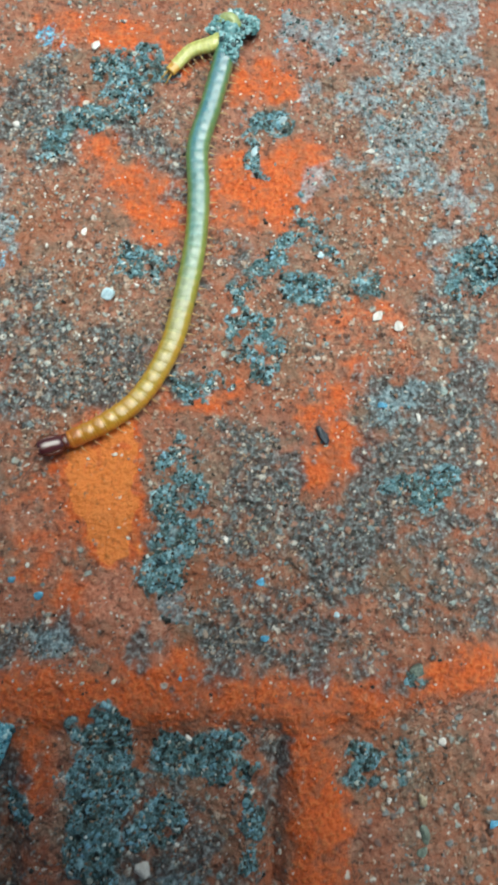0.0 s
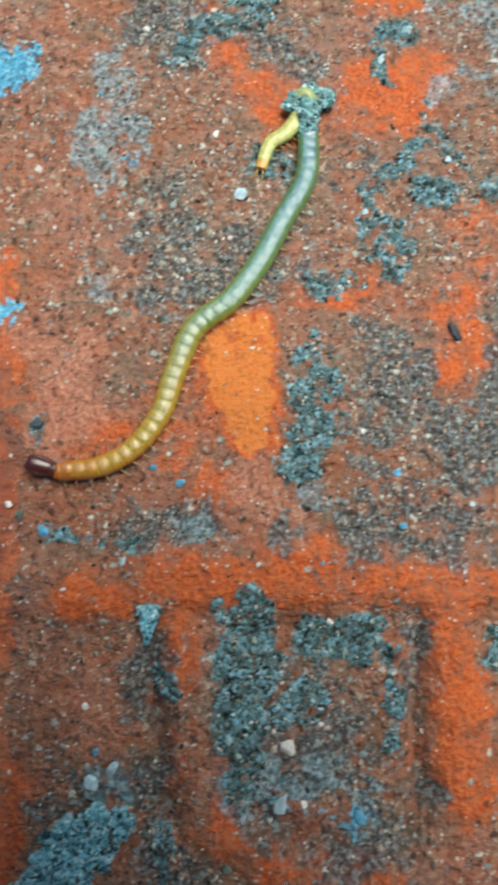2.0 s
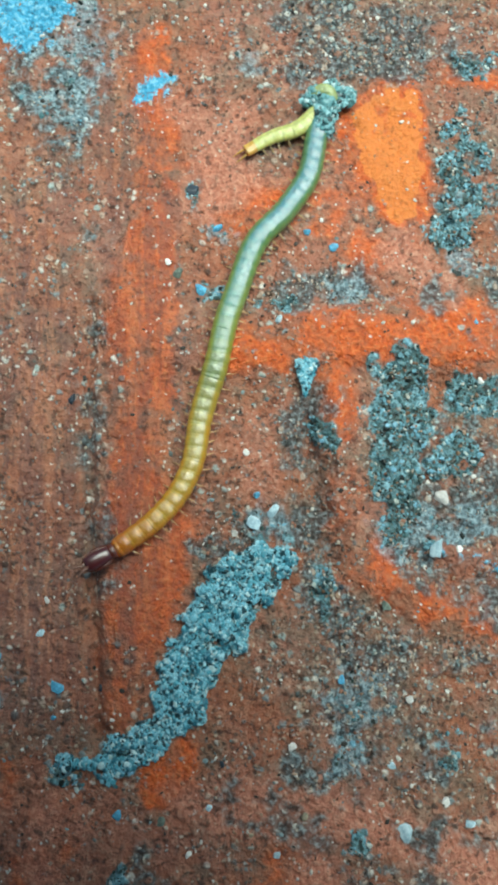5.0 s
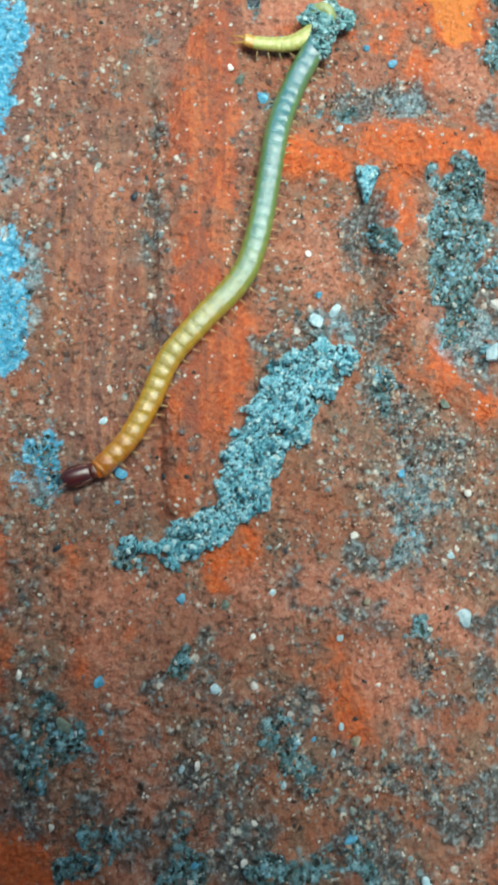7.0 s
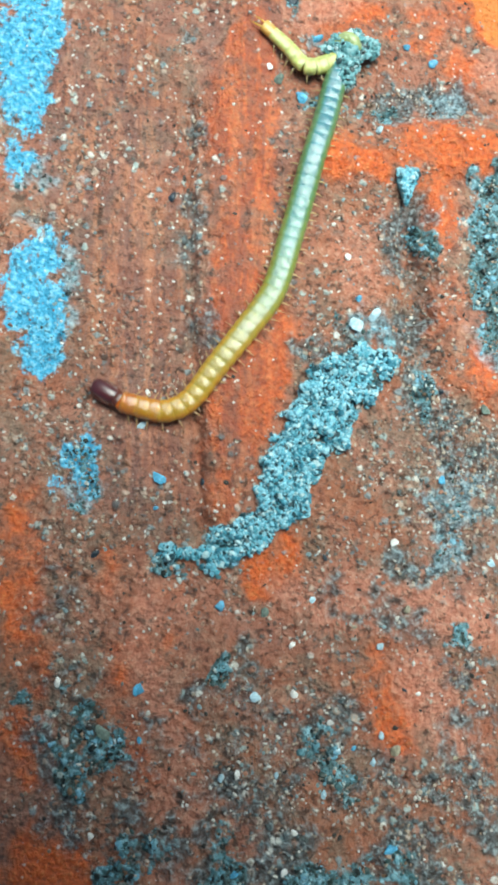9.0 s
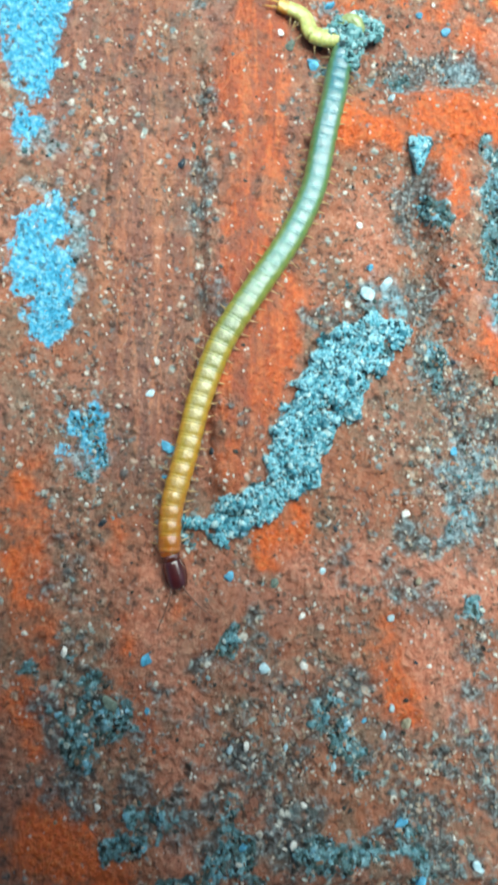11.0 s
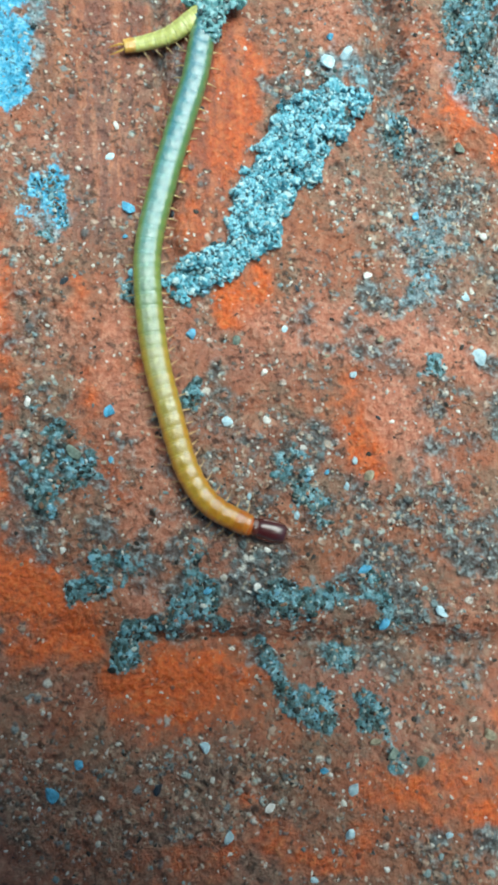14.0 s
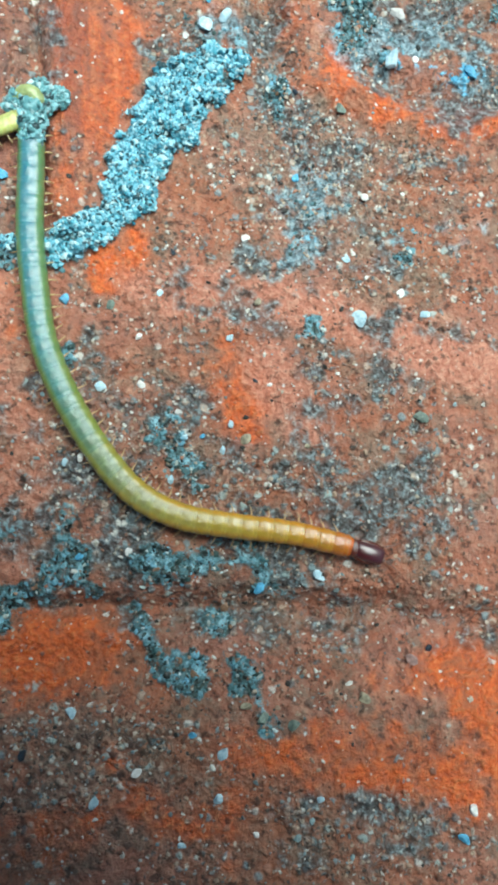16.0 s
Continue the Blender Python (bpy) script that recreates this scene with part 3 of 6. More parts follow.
    stroke("dark", 0.5, (17.2, -43.2, 2.33), (25.1, -43.6, 1.96))
    stroke("crust", 0.6, (25.4, 16.2, 0.75), (25.9, 15.8, 0.56))
    stroke("crust", 0.7, (22.2, 19.7, 1.40), (22.6, 18.2, 1.12))
    stroke("crust", 0.6, (18.4, -7.8, 0.80), (18.9, -6.9, 0.62))
    stroke("crust", 0.5, (26.1, -0.2, 0.81), (25.3, 1.6, 0.63))
    stroke("crust", 0.6, (-11.1, 5.7, 0.81), (-12.5, 6.6, 0.63))
    stroke("bare", 0.9, (7.2, -4.5, 1.74), (13.8, -4.9, 2.20), (20.4, -5.8, 2.21), (31.5, -9.9, 2.22))
    stroke("bare", 0.8, (15.0, -10.3, 2.61), (17.5, -14.7, 2.16))
    stroke("bare", 0.8, (11.4, -4.1, 2.67), (5.1, -3.2, 1.76))
    stroke("bare", 0.7, (-6.2, -3.8, 1.73), (-7.0, -7.7, 1.72), (-2.2, -16.6, 1.69), (-2.2, -21.5, 1.26))
    stroke("bare", 0.4, (-8.3, 30.6, 2.45), (-7.7, 20.4, 2.40), (-6.5, 5.9, 2.32))
    stroke("bare", 0.7, (9.2, 49.5, 2.94), (5.4, 46.5, 2.44), (9.2, 55.6, 1.99))
    stroke("bare", 0.7, (27.1, 38.5, 2.42), (23.4, 42.5, 2.43))
    stroke("bare", 0.3, (16.0, 51.6, 2.98), (17.1, 47.1, 2.94), (23.0, 41.2, 2.91))
    stroke("clean", 0.35, (17.0, 50.1, 2.47), (20.0, 45.1, 2.44), (23.9, 41.2, 1.94))
    stroke("bare", 0.6, (-4.4, -17.0, 2.10), (-3.9, -25.3, 2.06))
    stroke("bare", 0.5, (-9.5, -4.0, 2.62), (-3.8, -4.4, 2.20))
    # the ledge's shade, painted as a dark band
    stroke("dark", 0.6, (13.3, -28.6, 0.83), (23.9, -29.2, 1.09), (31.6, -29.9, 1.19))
    # dark line along the long groove
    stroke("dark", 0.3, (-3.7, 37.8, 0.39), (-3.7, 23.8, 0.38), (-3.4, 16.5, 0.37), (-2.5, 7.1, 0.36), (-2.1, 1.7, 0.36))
    # shade at the left of the raised bars, painted dark
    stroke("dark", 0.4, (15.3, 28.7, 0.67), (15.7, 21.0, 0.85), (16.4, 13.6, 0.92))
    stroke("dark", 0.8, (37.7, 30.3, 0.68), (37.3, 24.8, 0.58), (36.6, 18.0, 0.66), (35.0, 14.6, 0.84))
    # dark line along the crack
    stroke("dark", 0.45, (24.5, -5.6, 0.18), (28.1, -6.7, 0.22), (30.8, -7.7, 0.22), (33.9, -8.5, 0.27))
    stroke("grit", 0.8, (-12.8, 2.8, 2.63), (-12.9, -3.9, 2.16), (-13.0, 8.3, 1.77))
    stroke("dark", 0.35, (-13.1, 0.1, 1.74), (-13.3, -4.3, 1.72))
    stroke("rise", 1.5, (15.0, 34.1, 2.54), (21.9, 34.3, 2.32), (28.9, 34.4, 2.79), (35.8, 33.7, 2.10), (40.9, 33.1, 2.33), (47.5, 33.8, 1.64), (54.7, 35.4, 2.36))
    stroke("rise", 1.5, (40.0, 31.8, 2.16), (40.2, 27.2, 2.13), (40.8, 22.7, 2.25), (40.9, 16.1, 2.12))
    stroke("rise", 1.2, (17.3, 30.2, 1.42), (17.9, 25.7, 1.49))
    stroke("rise", 0.7, (17.9, 24.7, 1.50), (18.0, 19.0, 1.57), (18.4, 14.7, 1.83))
    stroke("rise", 1.2, (2.2, 48.0, 1.90), (1.3, 41.6, 2.11), (0.4, 35.9, 2.55), (0.9, 28.8, 2.29), (0.6, 22.0, 2.48), (0.2, 15.3, 2.45), (-0.1, 8.9, 1.98), (-0.9, 3.4, 1.31))
    stroke("rise", 1.4, (2.8, 33.8, 2.28), (9.2, 33.3, 1.82), (12.8, 32.8, 1.59), (18.8, 33.7, 1.82))
    stroke("rise", 0.6, (23.2, 56.4, 2.93), (22.8, 50.7, 2.90))
    stroke("rise", -1.0, (-3.7, 37.8, 0.29), (-3.7, 23.8, 0.33), (-3.4, 16.5, 0.37), (-2.5, 7.1, 0.41), (-2.1, 1.7, 0.36))
    stroke("rise", -0.25, (-12.1, 36.2, 0.29), (-10.9, 21.1, 0.28))
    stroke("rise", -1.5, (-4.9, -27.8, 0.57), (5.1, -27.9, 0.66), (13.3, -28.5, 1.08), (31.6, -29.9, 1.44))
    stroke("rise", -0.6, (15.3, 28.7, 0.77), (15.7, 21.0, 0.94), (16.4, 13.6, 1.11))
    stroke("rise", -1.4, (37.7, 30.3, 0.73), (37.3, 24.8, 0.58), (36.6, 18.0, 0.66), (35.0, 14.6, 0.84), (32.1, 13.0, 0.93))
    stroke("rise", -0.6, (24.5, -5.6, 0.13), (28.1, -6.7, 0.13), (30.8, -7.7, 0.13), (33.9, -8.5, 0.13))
    stroke("rise", -0.3, (1.0, 50.8, 0.14), (2.1, 47.8, 0.14), (2.6, 44.8, 0.10))
    stroke("rise", -0.5, (27.9, 26.4, 5.32), (29.5, 19.0, 4.75))
    stroke("rise", -0.4, (16.7, 19.0, 0.96), (18.0, 15.1, 1.44), (19.8, 9.8, 1.42))
    stroke("drag", 1, (-13.9, 38.7, 3.87), (-9.0, 21.2, 4.20), (-6.2, 4.8, 3.60))
    stroke("drag", 0.9, (0.1, 36.9, 2.95), (0.8, 21.5, 2.84), (0.0, 4.9, 2.04))
    stroke("drag", 0.8, (-4.2, 62.3, 4.04), (0.8, 46.8, 3.91), (1.3, 27.8, 4.20), (0.3, 14.6, 4.07))

    stroke("haze", 1.0, (43.7, 95.7, 3.05), (51.4, 95.7, 5.86), (58.6, 94.3, 5.31))
    stroke("haze", 0.9, (45.7, 90.8, 3.30), (52.2, 90.2, 3.31))
    stroke("dark", 0.7, (60.8, 92.5, 1.23), (59.9, 83.5, 1.31))
    stroke("clean", 0.6, (17.8, 97.0, 2.08), (25.4, 96.0, 2.31), (30.9, 92.5, 1.42))
    stroke("clean", 0.6, (20.1, 88.2, 1.72), (23.0, 83.2, 2.13))
    stroke("dark", 0.8, (15.1, 70.2, 2.83), (16.8, 63.2, 3.29), (22.4, 60.0, 2.77), (25.7, 64.6, 1.94))
    stroke("grit", 0.9, (15.7, 69.1, 3.59), (19.9, 62.1, 4.55))
    stroke("dark", 0.85, (48.8, 59.4, 2.56), (55.3, 57.2, 3.07), (48.8, 50.7, 3.76), (55.2, 49.1, 3.00))
    stroke("dark", 0.85, (44.0, 44.5, 3.44), (50.7, 41.9, 4.17), (55.5, 40.3, 1.96))
    stroke("dark", 0.7, (38.5, 40.6, 2.67), (34.6, 40.4, 1.93))
    stroke("haze", 0.55, (48.7, 58.3, 1.53), (50.9, 59.9, 1.03))
    stroke("crust", 0.7, (48.3, 51.2, 1.10), (51.8, 50.1, 1.30), (53.9, 51.6, 0.91))
    stroke("crust", 0.6, (30.3, 47.7, 1.37), (28.8, 44.9, 1.65), (27.9, 50.7, 0.79))
    stroke("clean", 1.6, (23.0, 54.9, 3.88), (23.3, 50.4, 3.44), (24.0, 46.9, 2.34))
    stroke("clean", 0.55, (23.0, 43.1, 2.90), (24.7, 39.3, 2.63))
    stroke("dark", 0.8, (17.3, 39.5, 2.38), (21.6, 38.0, 1.62))
    stroke("dark", 0.6, (42.6, 35.5, 1.63), (47.4, 35.4, 1.44))
    stroke("dark", 0.5, (31.3, 33.6, 1.04), (32.1, 35.4, 0.86))
    stroke("dark", 0.5, (16.2, 27.8, 1.85), (16.8, 21.0, 1.81))
    stroke("crust", 0.8, (35.2, 27.7, 0.61), (35.4, 24.2, 0.65), (34.8, 20.3, 0.64))
    stroke("crust", 0.7, (44.4, 29.1, 0.66), (44.6, 27.4, 0.56))
    stroke("crust", 0.5, (48.2, 29.5, 0.47), (48.1, 27.3, 0.47))
    stroke("grit", 0.6, (50.4, 30.3, 2.85), (52.0, 24.9, 2.82))
    stroke("crust", 0.6, (49.6, 35.6, 0.77), (50.0, 34.9, 0.58))
    stroke("crust", 0.6, (47.5, 69.6, 0.63), (41.3, 76.9, 0.96), (43.4, 75.7, 0.53))
    stroke("paint", 1, (-11.1, 64.9, 2.70), (-8.1, 65.4, 1.72), (-10.7, 62.5, 1.22))
    stroke("haze", 0.45, (-7.0, 58.8, 1.94), (-5.2, 53.7, 1.64))
    stroke("dark", 0.75, (-6.7, 59.3, 2.04), (-5.4, 53.7, 1.83), (-8.1, 55.7, 1.26))
    stroke("haze", 0.6, (9.8, 60.4, 1.07), (10.8, 59.3, 0.68))
    stroke("haze", 0.5, (7.1, 44.6, 0.66), (7.4, 43.7, 0.57))
    stroke("dark", 0.6, (4.7, 48.6, 0.76), (5.2, 47.1, 0.67))
    stroke("crust", 0.7, (4.7, 48.4, 0.57), (5.1, 46.9, 0.43))
    stroke("crust", 0.6, (29.6, 54.6, 1.45), (28.7, 49.1, 1.63), (28.7, 43.6, 1.14))
    stroke("dark", 0.5, (21.4, 37.8, 1.88), (17.7, 38.5, 1.41), (26.1, 37.8, 1.41))
    stroke("clean", 0.7, (23.2, 34.9, 1.40), (28.3, 33.9, 1.58))
    stroke("clean", 0.9, (23.4, 11.7, 0.89), (26.5, 10.8, 1.25), (28.2, 9.9, 1.07))
    stroke("dark", 0.7, (15.9, 17.5, 0.99), (16.3, 13.5, 1.07), (14.5, 16.1, 0.72))
    stroke("grit", 0.6, (14.4, 6.2, 3.53), (20.5, 3.2, 3.95), (23.8, -1.8, 3.47))
    stroke("dark", 0.45, (17.8, 1.5, 2.18), (14.3, -1.0, 1.74))
    stroke("paint", 0.9, (-16.5, 43.1, 1.23), (-16.3, 37.3, 0.84))
    stroke("paint", 0.95, (-15.4, 24.2, 0.99), (-15.1, 18.9, 1.07), (-14.8, 14.2, 0.79))
    stroke("dark", 0.75, (14.6, 16.9, 1.36), (15.4, 12.5, 1.25), (17.7, 8.7, 1.34), (21.5, 7.3, 1.26), (25.4, 7.2, 1.08))
    stroke("grit", 0.9, (16.4, 13.0, 1.74), (19.2, 9.2, 1.93), (24.0, 7.8, 1.76))
    stroke("clean", 0.7, (20.4, 16.0, 1.08), (21.7, 12.6, 1.08), (25.1, 10.7, 1.28))
    stroke("haze", 0.45, (18.0, 3.1, 2.85), (16.0, -0.1, 1.87), (19.8, 0.8, 1.42))
    stroke("dark", 0.5, (18.5, 2.7, 2.37), (16.0, -0.1, 1.87))
    stroke("dark", 0.6, (0.2, -12.0, 2.59), (5.0, -15.9, 3.48), (3.7, -21.0, 3.84))
    stroke("dark", 0.55, (11.5, -18.9, 3.08), (16.7, -23.1, 3.54), (22.1, -20.8, 2.71))
    stroke("dark", 0.6, (-3.5, -16.4, 1.69), (-2.6, -22.4, 2.08))
    stroke("crust", 0.85, (-11.6, -10.8, 1.25), (-10.5, -13.9, 1.24), (-9.7, -16.7, 0.91), (-12.3, -15.0, 0.66))
    stroke("crust", 0.7, (-7.5, -22.2, 1.23), (-5.5, -21.9, 0.82), (-8.2, -24.1, 0.97))
    stroke("dark", 0.6, (-7.6, -19.9, 2.48), (-11.3, -19.0, 2.04))
    stroke("crust", 0.8, (0.1, -20.5, 0.67), (-0.3, -23.7, 0.83))
    stroke("crust", 0.8, (12.5, -22.5, 0.70), (13.1, -24.9, 0.69))
    stroke("crust", 0.6, (6.7, -14.7, 0.61), (7.2, -13.0, 0.44))
    stroke("crust", 0.8, (-11.4, -11.7, 1.74), (-9.2, -14.2, 1.00), (-9.6, -15.9, 0.83), (-12.1, -14.6, 0.74))
    stroke("crust", 0.8, (-6.5, -21.7, 1.65), (-8.1, -22.9, 0.90), (-5.1, -21.5, 0.58))
    stroke("crust", 0.85, (-4.8, -27.7, 1.31), (-5.4, -28.9, 0.73))
    stroke("crust", 0.8, (0.1, -23.4, 0.75), (-0.1, -25.4, 1.08), (-2.3, -26.4, 0.82))
    stroke("dark", 0.7, (-0.7, -25.0, 2.08), (2.2, -23.0, 1.69), (5.2, -25.1, 1.70))
    stroke("dark", 0.7, (3.9, -14.6, 2.60), (7.8, -15.9, 2.19), (9.1, -18.9, 2.62))
    stroke("dark", 0.6, (12.5, -22.7, 2.62), (9.0, -23.9, 2.15))
    stroke("crust", 0.7, (12.1, -22.7, 0.61), (12.9, -24.8, 0.69), (13.7, -26.5, 0.61))
    stroke("crust", 0.8, (5.2, -27.9, 0.93), (4.9, -30.7, 0.67), (7.2, -32.2, 1.01), (9.5, -32.4, 0.68))
    stroke("crust", 0.7, (10.0, -28.6, 0.85), (10.6, -28.8, 0.60))
    stroke("crust", 0.65, (12.3, -32.7, 1.02), (13.3, -34.1, 0.85), (14.3, -36.5, 0.68))
    stroke("clean", 0.9, (-11.8, -23.2, 2.22), (-8.8, -26.9, 1.82), (-12.8, -27.6, 1.59))
    stroke("clean", 0.75, (-5.1, -31.3, 2.02), (-0.2, -32.2, 1.85), (3.1, -31.1, 1.25))
    stroke("clean", 0.6, (12.2, -37.3, 1.26), (17.2, -38.6, 1.92), (21.2, -37.2, 1.74))
    stroke("grit", 0.9, (-8.9, -37.7, 3.55), (-1.8, -37.9, 3.63), (5.5, -38.2, 2.89))
    stroke("grit", 0.8, (-13.2, -5.7, 1.67), (-13.8, -1.8, 1.68))
    stroke("haze", 0.6, (21.2, 17.9, 1.88), (26.8, 16.6, 2.6), (32.5, 16.3, 2.6))
    stroke("paint", 0.5, (31.9, 14.7, 0.77), (25.8, 15.8, 0.57))
    stroke("crust", 0.8, (22.2, 19.4, 1.23), (22.3, 17.7, 0.85))
    stroke("crust", 0.7, (15.7, 12.5, 0.64), (15.8, 11.1, 0.46))
    stroke("clean", 1.0, (20.1, 13.4, 1.02), (23.3, 12.0, 1.31), (27.9, 10.9, 1.70), (33.6, 10.8, 1.91))
    stroke("dark", 0.7, (17.7, 10.2, 1.01), (21.3, 8.3, 1.10), (25.9, 7.0, 1.02), (32.4, 7.1, 0.85))
    stroke("grit", 0.9, (18.1, 9.7, 1.56), (22.7, 7.6, 1.66), (28.2, 6.8, 1.59))
    stroke("haze", 0.5, (17.9, 0.5, 2.02), (19.7, 1.4, 1.17), (16.3, -0.9, 1.07))
    stroke("dark", 0.5, (17.9, 0.0, 1.79), (25.5, -0.4, 1.10))
    stroke("crust", 0.5, (25.6, 0.1, 0.82), (26.2, -1.5, 0.64))
    stroke("haze", 0.4, (30.7, 2.0, 1.87), (29.2, -0.3, 1.11))
    stroke("clean", 0.8, (-2.5, -30.4, 2.38), (1.9, -31.4, 2.00))
    stroke("clean", 0.75, (28.8, -32.6, 2.15), (30.3, -36.7, 1.71))
    # more painted shade below the ledge
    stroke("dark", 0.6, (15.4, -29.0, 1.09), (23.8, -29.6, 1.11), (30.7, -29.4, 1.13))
    stroke("rise", -1.0, (17.9, 9.5, 0.73), (21.3, 7.7, 0.92), (25.4, 6.3, 0.93), (32.4, 6.1, 0.75))
    stroke("rise", 1.3, (20.1, 13.4, 0.83), (23.3, 12.1, 1.12), (27.9, 11.1, 1.51), (33.6, 11.0, 1.72))
    stroke("heap", 1, (11.3, 14.1, 2.06), (8.7, 12.5, 2.59), (6.4, 9.2, 2.28), (4.9, 6.6, 2.12), (4.1, 4.4, 2.02), (2.3, 2.3, 1.46), (0.4, 0.2, 1.18), (-1.7, -1.1, 0.74))
    stroke("crust", 1, (11.3, 14.1, 2.06), (8.7, 12.5, 2.59), (6.4, 9.2, 2.28), (4.9, 6.6, 2.12), (4.1, 4.4, 2.02), (2.3, 2.3, 1.46), (0.4, 0.2, 1.18), (-1.7, -1.1, 0.74))
    stroke("haze", 0.7, (47.4, 81.4, 2.15), (43.0, 79.7, 1.28))
    stroke("haze", 0.5, (55.3, 71.6, 2.65), (58.4, 77.7, 2.15))
    stroke("heap", 1, (-0.4, 0.4, 0.89), (-2.1, -0.2, 0.75), (-4.7, -0.8, 0.48))
    stroke("crust", 1, (-0.4, 0.4, 0.89), (-2.1, -0.2, 0.75), (-4.7, -0.8, 0.48))
    stroke("paint", 0.75, (-12.0, 7.1, 1.12), (-10.9, 5.5, 0.78))
    stroke("paint", 0.7, (-13.9, 5.5, 0.55), (-13.6, 5.2, 0.43))
    stroke("haze", 0.6, (-11.5, 4.1, 1.03), (-11.0, 2.8, 0.69))
    stroke("drag", 1, (-9.7, 44.7, 2.91), (-7.9, 31.1, 3.07), (-6.1, 18.3, 2.75), (-5.7, 8.9, 2.24))
    stroke("drag", 0.9, (-8.6, 40.8, 2.82), (-6.9, 26.6, 2.74), (-6.4, 11.0, 2.66), (-5.8, 2.5, 1.74))
    stroke("drag", 0.9, (-9.1, 55.7, 2.41), (-7.4, 45.7, 2.37))
    # shade in the curved trough put into the colour, then the trough itself
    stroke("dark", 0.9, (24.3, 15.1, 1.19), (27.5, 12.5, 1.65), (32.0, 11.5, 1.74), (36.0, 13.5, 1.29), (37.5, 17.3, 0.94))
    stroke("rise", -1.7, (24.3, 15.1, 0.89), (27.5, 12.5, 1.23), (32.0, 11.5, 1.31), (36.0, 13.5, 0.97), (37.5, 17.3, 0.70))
    # painted shade left of the bar, and the hollow it lies in
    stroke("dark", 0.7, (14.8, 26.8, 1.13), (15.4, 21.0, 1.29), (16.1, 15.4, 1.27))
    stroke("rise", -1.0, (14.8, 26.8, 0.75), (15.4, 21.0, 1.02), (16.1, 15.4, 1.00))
    stroke("clean", 0.55, (4.3, 49.5, 2.71), (9.3, 47.4, 2.95), (14.2, 45.9, 1.48))
    stroke("clean", 0.6, (21.6, 42.8, 2.46), (23.4, 37.8, 2.43))
    stroke("bare", 0.6, (4.7, 55.7, 2.50), (8.7, 52.5, 2.49))
    stroke("dark", 0.75, (14.7, 39.0, 1.94), (18.1, 37.9, 1.45))
    stroke("crust", 0.6, (6.5, 38.4, 0.67), (8.5, 38.1, 0.58))
    stroke("rise", -0.8, (-9.8, -27.0, 0.72), (0.0, -27.6, 0.83), (11.0, -27.7, 0.94), (24.1, -28.2, 1.16))
    # wider painted shade at the foot of the ledge
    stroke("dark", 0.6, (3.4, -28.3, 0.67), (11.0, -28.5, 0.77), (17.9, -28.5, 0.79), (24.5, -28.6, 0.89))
    # the long groove again, darker
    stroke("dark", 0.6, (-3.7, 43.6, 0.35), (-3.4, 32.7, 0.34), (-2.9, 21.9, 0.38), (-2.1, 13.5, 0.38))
    stroke("bare", 0.55, (10.4, 25.7, 2.45), (10.8, 20.7, 2.67))
    stroke("haze", 0.6, (11.0, 18.7, 0.96), (12.2, 17.8, 0.68))
    stroke("clean", 0.6, (17.3, 25.5, 1.20), (17.1, 20.9, 0.99))
    stroke("dark", 0.5, (14.4, 27.4, 0.50), (14.5, 23.3, 0.59), (14.6, 18.8, 0.58))
    stroke("crust", 0.6, (9.8, 37.8, 0.50), (13.6, 37.5, 0.51))
    stroke("haze", 0.5, (17.7, 38.0, 1.34), (22.9, 38.3, 1.26))
    stroke("crust", 0.7, (22.0, 31.5, 1.13), (24.5, 30.0, 1.34))
    stroke("crust", 0.8, (21.9, 27.2, 1.12), (23.0, 23.6, 1.32), (22.7, 18.6, 1.00))
    stroke("grit", 0.5, (-13.1, 33.2, 1.63), (-14.1, 24.8, 1.33), (-12.5, 17.4, 1.14))
    stroke("grit", 0.5, (-16.9, 10.8, 1.70), (-16.2, 6.5, 1.51))
    stroke("clean", 0.75, (-15.6, 2.0, 1.85), (-15.6, -5.8, 1.81), (-14.2, -15.5, 2.17))
    stroke("clean", 0.5, (-5.0, -5.0, 2.09), (-6.9, -9.0, 1.64))
    stroke("clean", 0.5, (-10.2, 2.0, 1.25), (-9.6, -3.3, 1.24))
    stroke("clean", 0.5, (-8.0, -12.9, 1.37), (-5.9, -16.8, 1.37))
    stroke("crust", 0.75, (-14.5, -10.1, 0.56), (-15.3, -11.3, 0.48))
    stroke("crust", 0.7, (-13.1, -14.4, 0.63), (-11.0, -18.6, 0.63))
    stroke("crust", 0.7, (-9.1, -15.6, 0.72), (-8.5, -14.8, 0.56))
    # deepens the shade painted in the trough's bottom
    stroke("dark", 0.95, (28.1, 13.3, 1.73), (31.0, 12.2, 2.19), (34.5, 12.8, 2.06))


wear_dirt_shade()
FRAY = 0.5 * value_noise(GX, GY, 0.5, 41) + 0.45 * value_noise(GX, GY, 1.2, 42) + 0.3 * value_noise(GX, GY, 1.8, 43)
BLOTCH = 0.6 * value_noise(GX, GY, 0.3, 44) + 0.5 * value_noise(GX, GY, 0.8, 45) + 0.35 * value_noise(GX, GY, 1.6, 46)
for key, field, amount in (("crust", FRAY, 1.0), ("paint", FRAY, 0.55), ("clean", BLOTCH, 0.7), ("dark", BLOTCH, 0.9), ("haze", BLOTCH, 1.3), ("heap", FRAY, 0.75)):
    there = np.clip(MASKS[key] / 0.2, 0, 1)
    MASKS[key] = np.clip(MASKS[key] + amount * field * there, 0, np.maximum(MASKS[key], 0.95))
PITS = value_noise(GX, GY, 0.7, 51) + 0.6 * value_noise(GX, GY, 1.5, 52)
MASKS["heap"] *= 1 - 0.7 * np.clip((PITS - 0.5) / 0.3, 0, 1)
MASKS["clean"] *= 1 - 0.6 * np.clip(MASKS["crust"], 0, 1)
